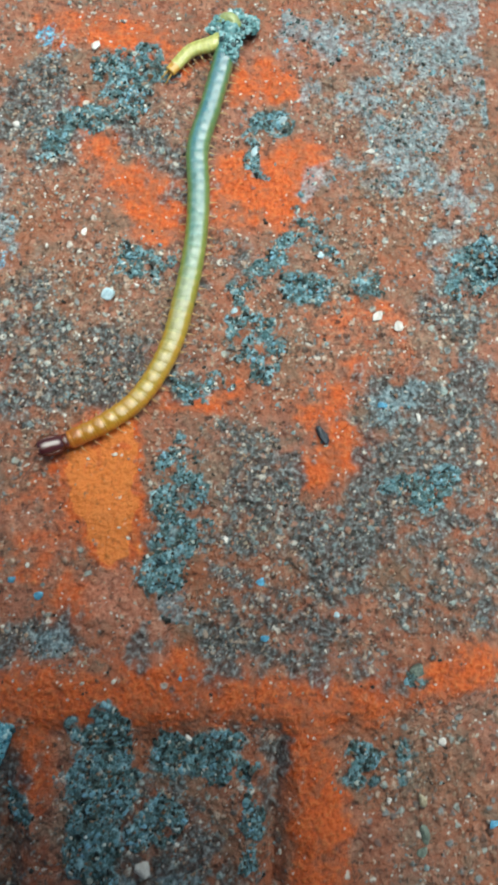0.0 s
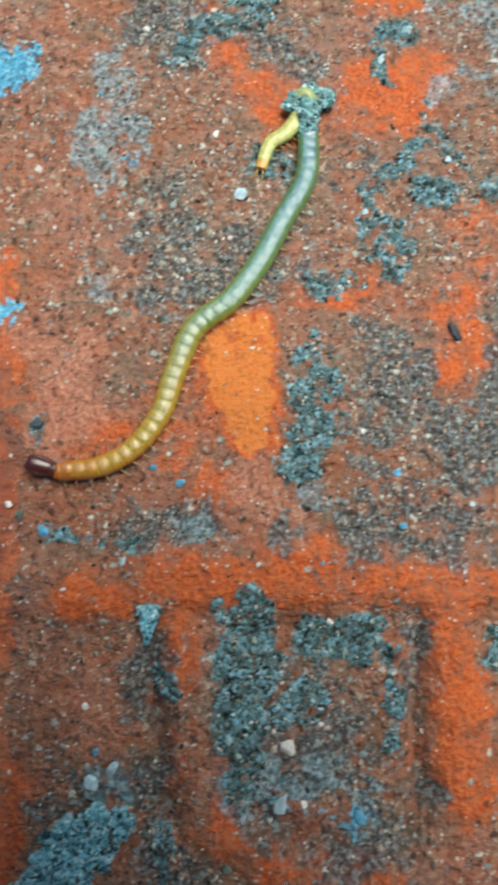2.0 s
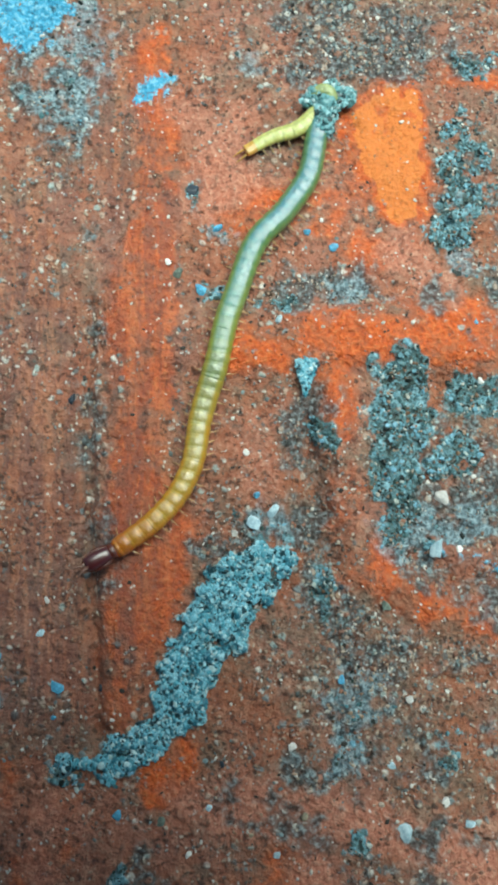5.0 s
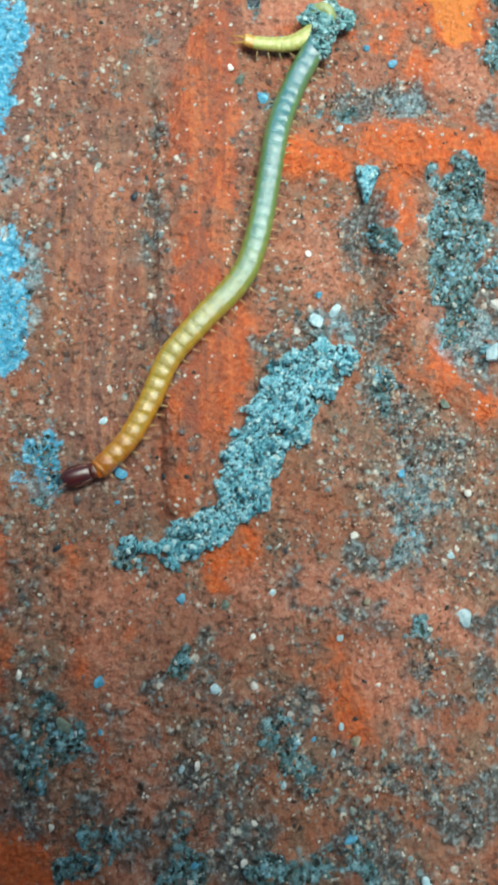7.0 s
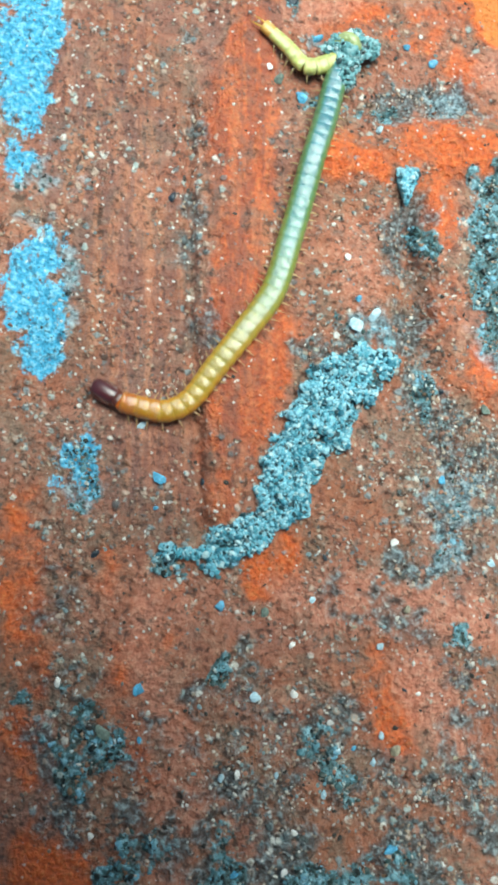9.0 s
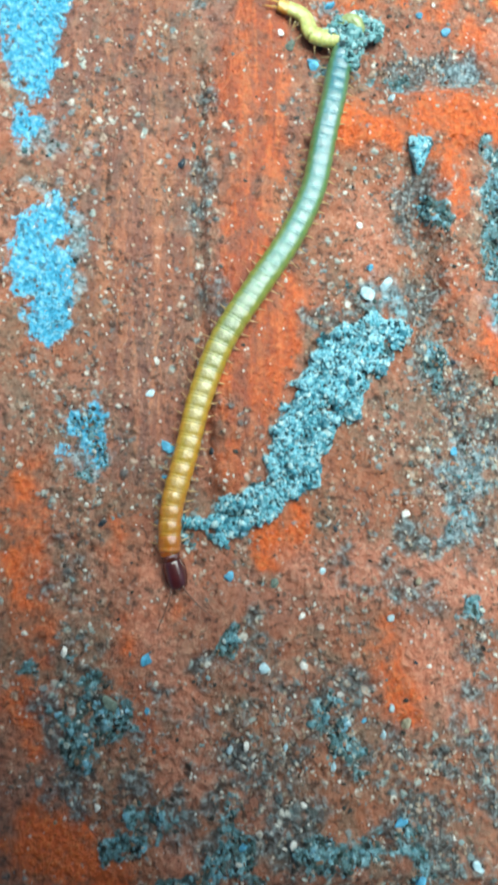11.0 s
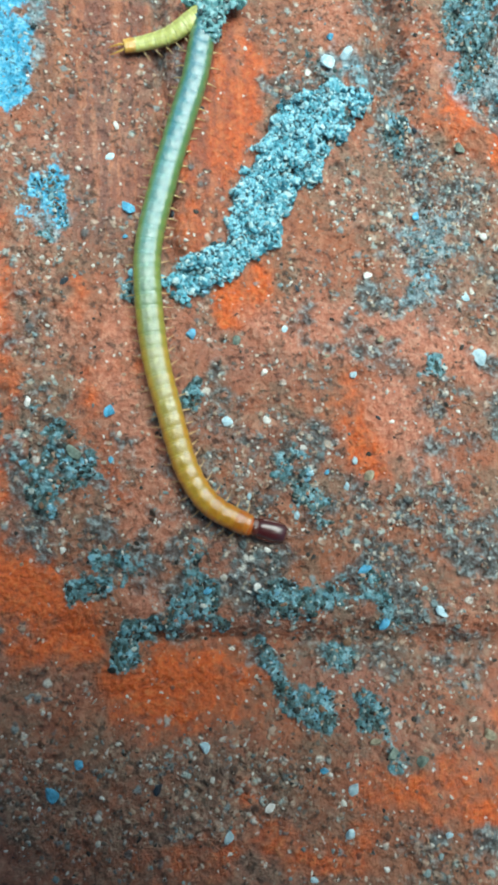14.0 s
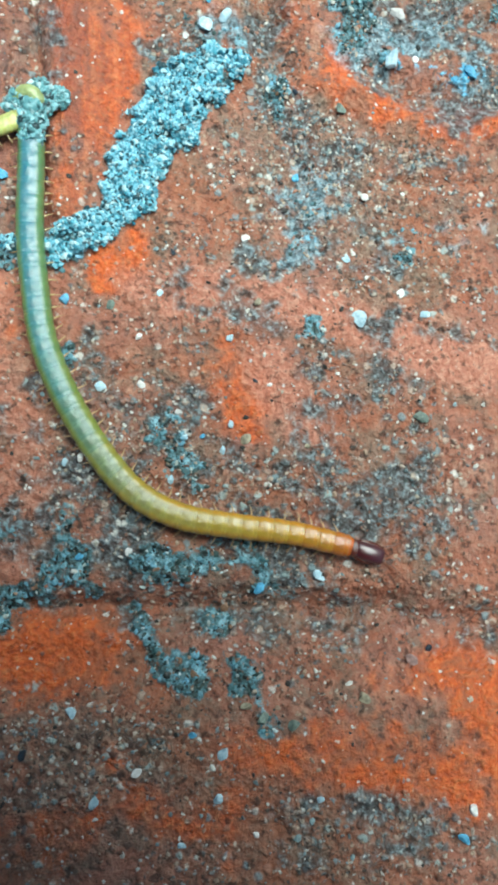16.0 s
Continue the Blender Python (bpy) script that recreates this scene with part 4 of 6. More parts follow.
ROUGH = 0.11 + 0.12 * MASKS["grit"] + 0.14 * MASKS["dark"] + 0.24 * MASKS["crust"] - 0.03 * np.clip(MASKS["clean"], 0, 1)
BANK = np.clip((-31.0 - GY) / 5.0, 0, 1)
HEIGHT = np.where(RISE > 0, 0.6, 0.8) * RISE + 1.6 * BANK * BANK * (3 - 2 * BANK)
HEIGHT += 0.18 * value_noise(GX, GY, 0.12, 11) + 0.12 * value_noise(GX, GY, 0.45, 12)
HEIGHT += np.maximum(ROUGH, 0.02) * (0.9 * value_noise(GX, GY, 1.3, 13) + 0.6 * value_noise(GX, GY, 1.9, 14))
HEIGHT += 0.15 * MASKS["crust"] + MASKS["heap"] * (0.5 + 0.16 * value_noise(GX, GY, 0.45, 15) + 0.16 * value_noise(GX, GY, 1.4, 16)) + 0.05 * MASKS["paint"]


def height(x, y, table=None):
    """The height of the bricks at a place, in millimetres."""
    table = HEIGHT if table is None else table
    u = np.clip((np.asarray(x) - GX[0, 0]) / STEP, 0, GX.shape[1] - 1.001)
    v = np.clip((np.asarray(y) - GY[0, 0]) / STEP, 0, GX.shape[0] - 1.001)
    i, j = u.astype(int), v.astype(int)
    a, b = u - i, v - j
    return (table[j, i] * (1 - a) + table[j, i + 1] * a) * (1 - b) + (table[j + 1, i] * (1 - a) + table[j + 1, i + 1] * a) * b


def mesh_from(name, verts, faces, mat, smooth=True):
    """A mesh of equal-sided faces from arrays, verts in millimetres."""
    me = bpy.data.meshes.new(name)
    nv, (nf, k) = len(verts), faces.shape
    me.vertices.add(nv)
    me.vertices.foreach_set("co", (np.asarray(verts, dtype=np.float32) * MM).ravel())
    me.loops.add(nf * k)
    me.loops.foreach_set("vertex_index", faces.astype(np.int32).ravel())
    me.polygons.add(nf)
    me.polygons.foreach_set("loop_start", np.arange(0, nf * k, k, dtype=np.int32))
    me.polygons.foreach_set("use_smooth", np.full(nf, smooth))
    me.materials.append(mat)
    me.update(calc_edges=True)
    me.validate()
    return me


def build_ground():
    x, y = np.meshgrid(AX, AY)
    core = np.s_[PADY:-PADY, PADX:-PADX]
    z = np.zeros_like(x)
    z[core] = HEIGHT
    rim = np.minimum.reduce([(x[core] - X0) / 6, (X1 - x[core]) / 6, (y[core] - Y0) / 6, (Y1 - y[core]) / 6])
    z[core] *= np.clip(rim, 0, 1)
    n, m = x.shape
    idx = np.arange(n * m).reshape(n, m)
    quads = np.stack([idx[:-1, :-1], idx[:-1, 1:], idx[1:, 1:], idx[1:, :-1]], -1).reshape(-1, 4)
    me = mesh_from("ground", np.stack([x, y, z], -1).reshape(-1, 3), quads, M_BRICK)
    for key in ("clean", "crust", "dark", "paint", "haze", "grit", "drag", "bare"):
        a = np.zeros_like(x)
        a[core] = MASKS[key]
        me.attributes.new(key, "FLOAT", "POINT").data.foreach_set("value", a.ravel().astype(np.float32))
    return tagged(new("ground", me), "weathered red brick surface with stamped relief, grime and cement", "brick ground", kind="structure")


ground = build_ground()

# ---- loose grains ----
PHI = (1 + 5 ** 0.5) / 2
ICO = np.array([(-1, PHI, 0), (1, PHI, 0), (-1, -PHI, 0), (1, -PHI, 0), (0, -1, PHI), (0, 1, PHI), (0, -1, -PHI), (0, 1, -PHI),
                (PHI, 0, -1), (PHI, 0, 1), (-PHI, 0, -1), (-PHI, 0, 1)]) / math.hypot(1, PHI)
ICO_FACES = np.array([(0, 11, 5), (0, 5, 1), (0, 1, 7), (0, 7, 10), (0, 10, 11), (1, 5, 9), (5, 11, 4), (11, 10, 2), (10, 7, 6), (7, 1, 8),
                      (3, 9, 4), (3, 4, 2), (3, 2, 6), (3, 6, 8), (3, 8, 9), (4, 9, 5), (2, 4, 11), (6, 2, 10), (8, 6, 7), (9, 8, 1)])


def lumps(rng, centres, radii, flat=0.7):
    """Angular grains as arrays of corners and triangles."""
    n = len(centres)
    v = ICO[None] * (1 + rng.uniform(-0.36, 0.36, (n, 12, 1)))
    q = rng.normal(size=(n, 4))
    q /= np.linalg.norm(q, axis=1, keepdims=True)
    w, a, b, c = q.T
    rot = np.stack([1 - 2 * (b * b + c * c), 2 * (a * b - c * w), 2 * (a * c + b * w), 2 * (a * b + c * w), 1 - 2 * (a * a + c * c), 2 * (b * c - a * w),
                    2 * (a * c - b * w), 2 * (b * c + a * w), 1 - 2 * (a * a + b * b)], -1).reshape(n, 3, 3)
    v = v * rng.uniform(0.45, 1.5, (n, 1, 3))
    v = np.einsum("nij,nkj->nki", rot, v) * radii[:, None, None]
    v[..., 2] *= flat
    faces = (ICO_FACES[None] + 12 * np.arange(n)[:, None, None]).reshape(-1, 3)
    return (v + centres[:, None]).reshape(-1, 3), faces


def scatter(name, count, weights, sizes, mat, label, seed, sink=0.35, pile=0.0):
    rng = np.random.RandomState(seed)
    w = np.clip(weights, 0, None).ravel()
    pick = rng.choice(w.size, count, p=w / w.sum())
    x = GX.ravel()[pick] + rng.uniform(-0.5, 0.5, count) * STEP
    y = GY.ravel()[pick] + rng.uniform(-0.5, 0.5, count) * STEP
    r = sizes[0] + (sizes[1] - sizes[0]) * rng.rand(count) ** 2.6
    z = height(x, y) + r * (1 - 2 * sink) * 0.75 + pile * rng.rand(count)
    v, f = lumps(rng, np.stack([x, y, z], -1), r)
    return tagged(new(name, mesh_from(name, v, f, mat, False)), label, "grit", kind="stuff")


SEEN = np.clip(1.2 - np.abs((GX - 16) - 0.22 * (GY - 18)) / 34.0, 0.15, 1)
LOOSE = (0.3 + 0.45 * MASKS["grit"] + 0.08 * MASKS["dark"] + 0.1 * MASKS["haze"]) * (1 - 0.92 * np.clip(MASKS["clean"], 0, 1)) * (1 - 0.6 * MASKS["bare"]) * (1 - 0.45 * MASKS["drag"]) * (1 - MASKS["heap"]) * SEEN
LOOSE *= 0.35 + np.clip(value_noise(GX, GY, 0.6, 21) + 0.4, 0, 1.2)
scatter("sand_grains", 26000, LOOSE, (0.04, 0.20), M_SAND, "mixed brown, grey and white sand grains on brick", 31, 0.52)
scatter("cement_crumbs", 15000, (np.clip(MASKS["crust"] - 0.3, 0, 1) + 0.10 * np.clip(MASKS["haze"] - 0.3, 0, 1)) * (1 - MASKS["heap"]), (0.04, 0.26), M_CRUST, "blue-grey cement crumbs stuck to the brick", 32, 0.62)
scatter("cement_streak", 24000, np.clip(MASKS["heap"] - 0.25, 0, 1), (0.06, 0.26), M_CRUMB, "raised blue-grey streak of crumbly cement", 33, 0.4, 0.12)


def stone_mesh(name, rng, r, mat, flat=0.6):
    bm = bmesh.new()
    bmesh.ops.create_icosphere(bm, subdivisions=2, radius=1)
    cuts = [Vector(rng.normal(size=3)).normalized() for _ in range(11)]
    stretch = (rng.uniform(0.95, 1.5), rng.uniform(0.75, 1.15), flat * rng.uniform(0.8, 1.2))
    depth = [rng.uniform(0.42, 0.74) for _ in cuts]
    for v in bm.verts:
        for c, d in zip(cuts, depth):
            over = v.co.dot(c) - d
            if over > 0:
                v.co -= c * over * 0.92
        v.co = Vector(a * s * r * MM for a, s in zip(v.co, stretch))
    me = bpy.data.meshes.new(name)
    bm.to_mesh(me)
    bm.free()
    me.materials.append(mat)
    return me


STONE_RNG = np.random.RandomState(5)
STONE_WORDS = {"white": ("pebble", "small white quartz pebble lying on the brick"), "blue": ("paint_chip", "tiny blue paint chip stuck to the brick"),
               "pale": ("pebble", "pale blue-grey pebble lying on the brick"), "tan": ("pebble", "tan sandstone grain lying on the brick"),
               "green": ("pebble", "grey-green pebble bedded in the brick"), "dark": ("pebble", "dark slate grain bedded in the brick"),
               "pink": ("pebble", "pinkish stone grain lying on the brick")}


def pebble(x, y, r, tone):
    """A single stone, big enough to be told apart, bedded in the brick."""
    name, label = STONE_WORDS[tone]
    ob = new(name, stone_mesh(name, STONE_RNG, r * (1.0 if tone == "blue" else 1.05), STONES[tone], 0.6))
    ob.matrix_basis = pose(x * MM, y * MM, (float(height(x, y)) + 0.22 * r) * MM, 0, 0, STONE_RNG.uniform(0, 360))
    return tagged(ob, label, "paint chip" if tone == "blue" else "pebble", tone + " grains")


pebble(48.15, 66.94, 0.57, "white")
pebble(50.02, 65.92, 0.47, "white")
pebble(22.22, 94.78, 0.50, "white")
pebble(23.33, 69.50, 0.68, "pale")
pebble(51.30, 57.22, 0.36, "white")
pebble(38.28, 46.17, 0.30, "white")
pebble(56.26, 75.94, 0.37, "white")
pebble(43.10, 40.17, 0.34, "pale")
pebble(21.20, 75.72, 0.32, "white")
pebble(48.35, 83.40, 0.43, "white")
pebble(42.55, 55.87, 0.76, "dark")
pebble(36.96, 38.46, 0.44, "blue")
pebble(15.21, 43.95, 0.39, "blue")
pebble(17.66, 42.54, 0.49, "blue")
pebble(48.04, 58.43, 0.56, "blue")
pebble(34.98, 67.74, 0.36, "pale")
pebble(43.18, 72.92, 0.37, "pale")
pebble(33.76, 46.93, 0.30, "white")
pebble(37.24, 83.46, 0.49, "pale")
pebble(36.71, 43.21, 0.39, "blue")
pebble(14.64, 86.73, 0.32, "white")
pebble(40.05, 86.65, 0.44, "pale")
pebble(49.56, 35.52, 0.71, "green")
pebble(29.70, 35.43, 0.28, "blue")
pebble(51.52, 29.65, 0.42, "white")
pebble(30.20, 30.54, 0.32, "white")
pebble(26.43, 20.25, 0.65, "white")
pebble(49.64, 22.36, 0.61, "green")
pebble(49.32, 21.06, 0.42, "green")
pebble(55.37, 23.04, 0.42, "blue")
pebble(49.57, 25.00, 0.47, "tan")
pebble(46.82, 25.09, 0.28, "white")
pebble(10.36, 18.35, 0.68, "pale")
pebble(8.68, 17.47, 0.32, "white")
pebble(-5.71, 5.33, 0.57, "blue")
pebble(17.35, 5.42, 0.44, "blue")
pebble(22.85, 4.02, 0.35, "white")
pebble(9.72, 24.25, 0.37, "white")
pebble(7.71, 33.69, 0.28, "white")
pebble(7.35, 44.37, 0.52, "blue")
pebble(22.00, -6.19, 0.73, "pale")
pebble(27.30, -5.70, 0.43, "pale")
pebble(11.87, 19.24, 0.55, "pale")
pebble(10.52, 20.60, 0.46, "blue")
pebble(25.63, 16.02, 0.82, "pale")
pebble(27.54, 16.01, 0.32, "white")
pebble(29.17, 22.11, 0.23, "white")
pebble(2.98, 41.00, 0.32, "white")
pebble(3.82, 40.04, 0.56, "green")
pebble(5.04, 47.93, 0.61, "dark")
pebble(-6.67, 12.16, 0.27, "white")
pebble(0.71, -16.77, 0.39, "white")
pebble(4.90, -7.53, 0.35, "white")
pebble(-6.75, -10.62, 0.52, "blue")
pebble(-0.74, -4.54, 0.44, "blue")
pebble(-9.97, -20.91, 0.33, "white")
pebble(5.12, -11.15, 0.35, "white")
pebble(-12.80, -10.03, 0.39, "white")
pebble(12.96, -15.50, 0.40, "tan")
pebble(11.16, -16.29, 0.31, "pale")
pebble(21.07, 11.47, 0.57, "green")
pebble(-9.30, -13.77, 0.68, "green")
pebble(5.73, 38.74, 0.65, "blue")
pebble(13.22, 0.37, 0.37, "white")
pebble(17.66, -16.03, 0.26, "tan")
pebble(4.17, -23.75, 0.34, "white")
pebble(12.36, -22.64, 0.52, "blue")
pebble(9.63, -15.22, 0.26, "blue")
pebble(-6.64, -14.32, 0.30, "blue")
pebble(-2.23, 5.17, 0.32, "dark")
pebble(-7.18, 9.50, 0.32, "pale")
pebble(-5.88, 3.03, 0.27, "blue")
pebble(12.60, 35.82, 0.35, "pale")
pebble(-5.12, 28.82, 0.43, "dark")
pebble(18.31, -25.80, 0.43, "pale")
pebble(13.70, -26.51, 0.51, "blue")
pebble(0.55, -23.98, 0.33, "blue")
pebble(16.41, -23.70, 0.21, "white")
pebble(5.00, -21.01, 0.25, "white")
pebble(2.70, -5.04, 0.39, "green")
pebble(17.45, 12.95, 0.33, "dark")
pebble(-10.43, -0.55, 0.35, "dark")
pebble(-0.52, -17.01, 0.38, "pale")
pebble(2.03, -11.34, 0.39, "pale")
pebble(6.60, -4.03, 0.35, "pale")
pebble(9.87, -6.14, 0.22, "tan")
pebble(7.89, -13.29, 0.26, "white")
pebble(8.39, -15.29, 0.22, "pale")
pebble(11.84, -14.25, 0.30, "pale")
pebble(11.86, -7.60, 0.35, "pale")
pebble(3.65, -17.06, 0.26, "pale")
pebble(21.20, -1.12, 0.41, "pale")
pebble(7.30, -18.48, 0.30, "pale")
pebble(14.10, -4.74, 0.36, "tan")
pebble(14.90, -11.28, 0.22, "white")
pebble(13.79, -10.97, 0.22, "dark")
pebble(7.53, -0.75, 0.27, "dark")
pebble(25.46, -3.97, 0.40, "white")
pebble(32.03, 14.95, 0.75, "blue")
pebble(32.27, -20.47, 0.35, "pink")
pebble(26.36, -13.91, 0.61, "green")
pebble(2.03, -40.50, 0.38, "pale")
pebble(10.47, -40.70, 0.46, "pale")
pebble(28.50, -42.19, 0.44, "white")
pebble(27.71, -44.02, 0.47, "blue")
pebble(-2.89, -37.27, 0.42, "dark")
pebble(13.10, -43.20, 0.31, "white")
pebble(4.87, -38.69, 0.31, "white")
pebble(10.94, -37.76, 0.47, "pale")
pebble(0.35, -34.55, 0.46, "pale")
pebble(8.73, -36.36, 0.35, "blue")
pebble(7.91, -43.67, 0.31, "pale")
pebble(17.57, -41.02, 0.31, "pale")
pebble(21.08, -34.36, 0.48, "tan")
pebble(15.95, -35.98, 0.44, "green")
pebble(12.54, -34.69, 0.48, "tan")
pebble(13.73, -35.51, 0.52, "green")
pebble(24.97, -31.96, 0.54, "pink")
pebble(26.47, -31.41, 0.33, "dark")
pebble(-10.02, -37.23, 0.69, "blue")
pebble(-8.30, -35.47, 0.38, "blue")



# ---- a wedge of cement ----
def cement_chip():
    rng = np.random.RandomState(8)
    root = new("cement_chip")
    x, y = 14.87, 30.87
    bm = bmesh.new()
    bmesh.ops.create_icosphere(bm, subdivisions=3, radius=1)
    for v in bm.verts:
        v.co.x *= 0.55 + 0.5 * v.co.y
        n = noise.noise(v.co * 2.4) * 0.16
        v.co = Vector((v.co.x * 1.35, v.co.y * 1.9, v.co.z * 0.55)) * (1 + n) * MM
    me = bpy.data.meshes.new("chip_body")
    bm.to_mesh(me)
    bm.free()
    me.materials.append(M_CRUMB)
    body = new("chip_body", me)
    body.parent = root
    pts, rad = [], []
    for _ in range(330):
        v = rng.uniform(-0.95, 0.95)
        u = rng.uniform(-1, 1) * (0.55 + 0.5 * v) * math.sqrt(1 - v * v) * 1.3
        pts.append((u, v * 1.85, 0.45 * math.sqrt(max(0.05, 1 - v * v)) + rng.uniform(-0.05, 0.1)))
        rad.append(rng.uniform(0.08, 0.22))
    v, f = lumps(rng, np.array(pts), np.array(rad))
    crumbs = tagged(new("crumb_coat", mesh_from("crumb_coat", v, f, M_CRUMB, False)), kind="stuff")
    crumbs.parent = root
    root.matrix_basis = pose(x * MM, y * MM, (float(height(x, y)) + 0.25) * MM, 0, 0, -4)
    return tagged(root, "wedge-shaped grey cement chip on the brick ridge", "cement chip")


cement_chip()

# ---- the centipede ----
SPINES = {}


def spine(t, body, tail):
    """The animal's midline at a time: head tip, neck, back to the clod of soil; then the tail beyond it. Millimetres."""
    SPINES[t] = (np.array(body), np.array(tail))


def crawl():
    spine(0, ((18.1, 55.1), (20.4, 55.9), (23.6, 57.4), (26.5, 59.7), (29.0, 63.8), (30.4, 68.5), (31.5, 73.9), (31.9, 78.9), (31.9, 83.5), (33.1, 87.5), (34.3, 91.7), (35.1, 95.0)), ((33.4, 94.1), (31.3, 93.5), (29.4, 91.6)))
    spine(0.5, ((14.6, 50.3), (16.9, 53.2), (19.2, 55.7), (23.0, 58.2), (26.1, 60.8), (28.5, 64.4), (29.8, 69.1), (31.2, 74.7), (32.2, 78.7), (32.1, 82.2), (33.3, 86.3), (34.1, 90.5), (34.2, 93.0)), ((32.3, 91.4), (30.1, 90.2), (28.5, 88.3)))
    spine(1, ((15.3, 42.8), (15.1, 46.3), (15.8, 49.4), (16.9, 52.9), (19.6, 56.5), (23.4, 59.3), (27.0, 63.2), (29.4, 68.1), (30.8, 73.1), (31.5, 77.6), (32.0, 81.7), (32.3, 85.2), (32.7, 87.6)), ((30.7, 85.4), (28.6, 84.9), (26.4, 84.2)))
    spine(1.5, ((12.0, 40.7), (14.4, 42.8), (15.5, 47.0), (16.6, 51.5), (18.6, 55.6), (22.1, 59.2), (25.3, 62.9), (28.0, 67.8), (30.0, 72.8), (31.5, 77.4), (32.4, 81.5), (32.5, 84.8)), ((31.1, 84.2), (30.0, 84.0), (29.2, 84.2)))
    spine(2, ((4.2, 44.7), (7.3, 43.7), (10.9, 44.1), (13.8, 45.8), (16.0, 48.7), (17.2, 52.2), (19.0, 56.3), (22.3, 58.9), (24.9, 62.4), (27.1, 66.4), (29.3, 70.3), (29.8, 73.7), (29.6, 77.5)), ((27.8, 75.3), (26.2, 74.2), (25.3, 71.8)))
    spine(2.5, ((7.4, 34.9), (7.4, 38.0), (8.2, 41.3), (10.8, 44.2), (13.9, 47.1), (16.6, 50.6), (18.1, 54.1), (20.2, 57.7), (23.5, 60.9), (25.1, 64.6), (26.2, 68.4), (27.7, 72.8), (28.1, 76.2)), ((26.3, 74.3), (24.2, 73.5), (22.2, 72.0)))
    spine(3, ((-0.6, 32.2), (1.7, 33.1), (4.7, 34.5), (8.0, 38.0), (10.3, 41.8), (13.2, 45.7), (16.1, 49.7), (17.8, 54.2), (20.1, 57.8), (23.1, 60.9), (24.4, 64.6), (24.8, 67.8), (25.3, 70.5)), ((23.2, 68.2), (20.7, 67.5), (18.3, 66.7)))
    spine(3.5, ((7.0, 23.9), (5.5, 26.7), (4.6, 31.1), (5.3, 34.8), (7.4, 37.9), (9.7, 40.5), (12.1, 43.8), (14.7, 47.3), (16.4, 50.7), (17.4, 54.7), (19.4, 57.5), (22.1, 59.8), (23.0, 63.0), (23.5, 65.3)), ((21.4, 64.2), (19.4, 63.8), (16.9, 62.8)))
    spine(3.7, ((7.0, 21.4), (6.2, 24.4), (5.3, 28.3), (5.1, 32.5), (5.9, 35.8), (8.0, 38.9), (10.6, 41.6), (13.0, 44.8), (15.7, 48.0), (17.4, 52.6), (19.2, 56.4), (21.9, 59.2), (23.2, 62.4), (24.0, 64.8)), ((21.7, 63.8), (19.2, 63.5), (16.7, 62.5)))
    spine(5.8, ((-5.2, 15.9), (-2.4, 15.5), (0.8, 15.6), (3.6, 16.8), (5.4, 19.4), (5.5, 23.1), (5.7, 27.0), (5.7, 31.6), (6.3, 35.8), (7.7, 38.7), (10.4, 40.7), (12.1, 43.4), (12.5, 47.3), (13.1, 50.4)), ((11.0, 48.0), (8.7, 47.1), (6.4, 45.6)))
    spine(6, ((-7.7, 14.1), (-4.6, 14.8), (-1.5, 15.3), (1.7, 16.5), (4.4, 18.8), (5.3, 22.7), (5.6, 27.1), (5.8, 31.6), (6.5, 35.7), (8.0, 38.4), (10.7, 40.6), (12.0, 43.9), (12.3, 47.2), (12.9, 50.3)), ((10.7, 48.1), (8.5, 46.9), (6.0, 45.3)))
    spine(6.5, ((-5.0, 5.2), (-4.8, 8.2), (-4.1, 10.9), (-2.6, 13.9), (-0.2, 16.2), (2.8, 18.6), (4.6, 21.8), (5.3, 26.2), (6.1, 30.7), (6.8, 35.4), (7.8, 38.6), (10.3, 40.3), (11.1, 43.6), (11.9, 47.2)), ((10.0, 45.4), (8.0, 44.9), (5.8, 44.4)))
    spine(7, ((-10.4, 4.5), (-7.2, 5.6), (-5.1, 7.9), (-3.4, 11.1), (-1.9, 14.6), (0.6, 17.7), (3.8, 21.5), (5.2, 25.2), (6.2, 30.3), (7.0, 35.0), (8.5, 39.4), (10.0, 42.5), (11.0, 45.0)), ((8.6, 43.6), (6.4, 43.4), (4.2, 43.6)))
    spine(7.5, ((-6.2, 5.0), (-4.5, 7.8), (-3.0, 10.4), (-1.7, 14.1), (0.6, 17.3), (3.4, 20.0), (4.8, 24.0), (5.8, 28.6), (7.1, 33.4), (8.1, 37.7), (9.2, 40.4), (10.2, 42.1)), ((7.1, 40.8), (5.1, 41.6), (2.7, 44.0)))
    spine(8, ((-7.0, 15.6), (-5.9, 12.5), (-4.2, 11.6), (-2.1, 13.1), (-1.2, 16.2), (0.9, 18.7), (3.6, 21.3), (4.8, 25.9), (6.1, 31.1), (7.4, 36.0), (8.5, 39.3), (9.9, 42.4)), ((6.7, 41.1), (4.9, 42.0), (2.9, 44.9)))
    spine(8.2, ((-7.4, 19.9), (-6.7, 16.1), (-5.0, 14.0), (-2.9, 14.0), (-0.6, 16.2), (2.0, 18.7), (4.1, 21.8), (4.9, 26.4), (6.2, 31.6), (7.7, 36.4), (8.5, 39.2), (9.6, 42.0)), ((6.2, 40.9), (4.5, 42.3), (2.7, 45.2)))
    spine(10.5, ((-5.7, -3.5), (-5.2, 0.0), (-4.8, 2.9), (-3.6, 7.6), (-2.4, 12.4), (-1.2, 15.1), (1.2, 18.4), (3.6, 21.7), (5.5, 26.1), (6.6, 31.0), (7.8, 36.0), (8.5, 39.6), (9.5, 42.0)), ((6.8, 41.3), (5.3, 42.8), (2.9, 42.6)))
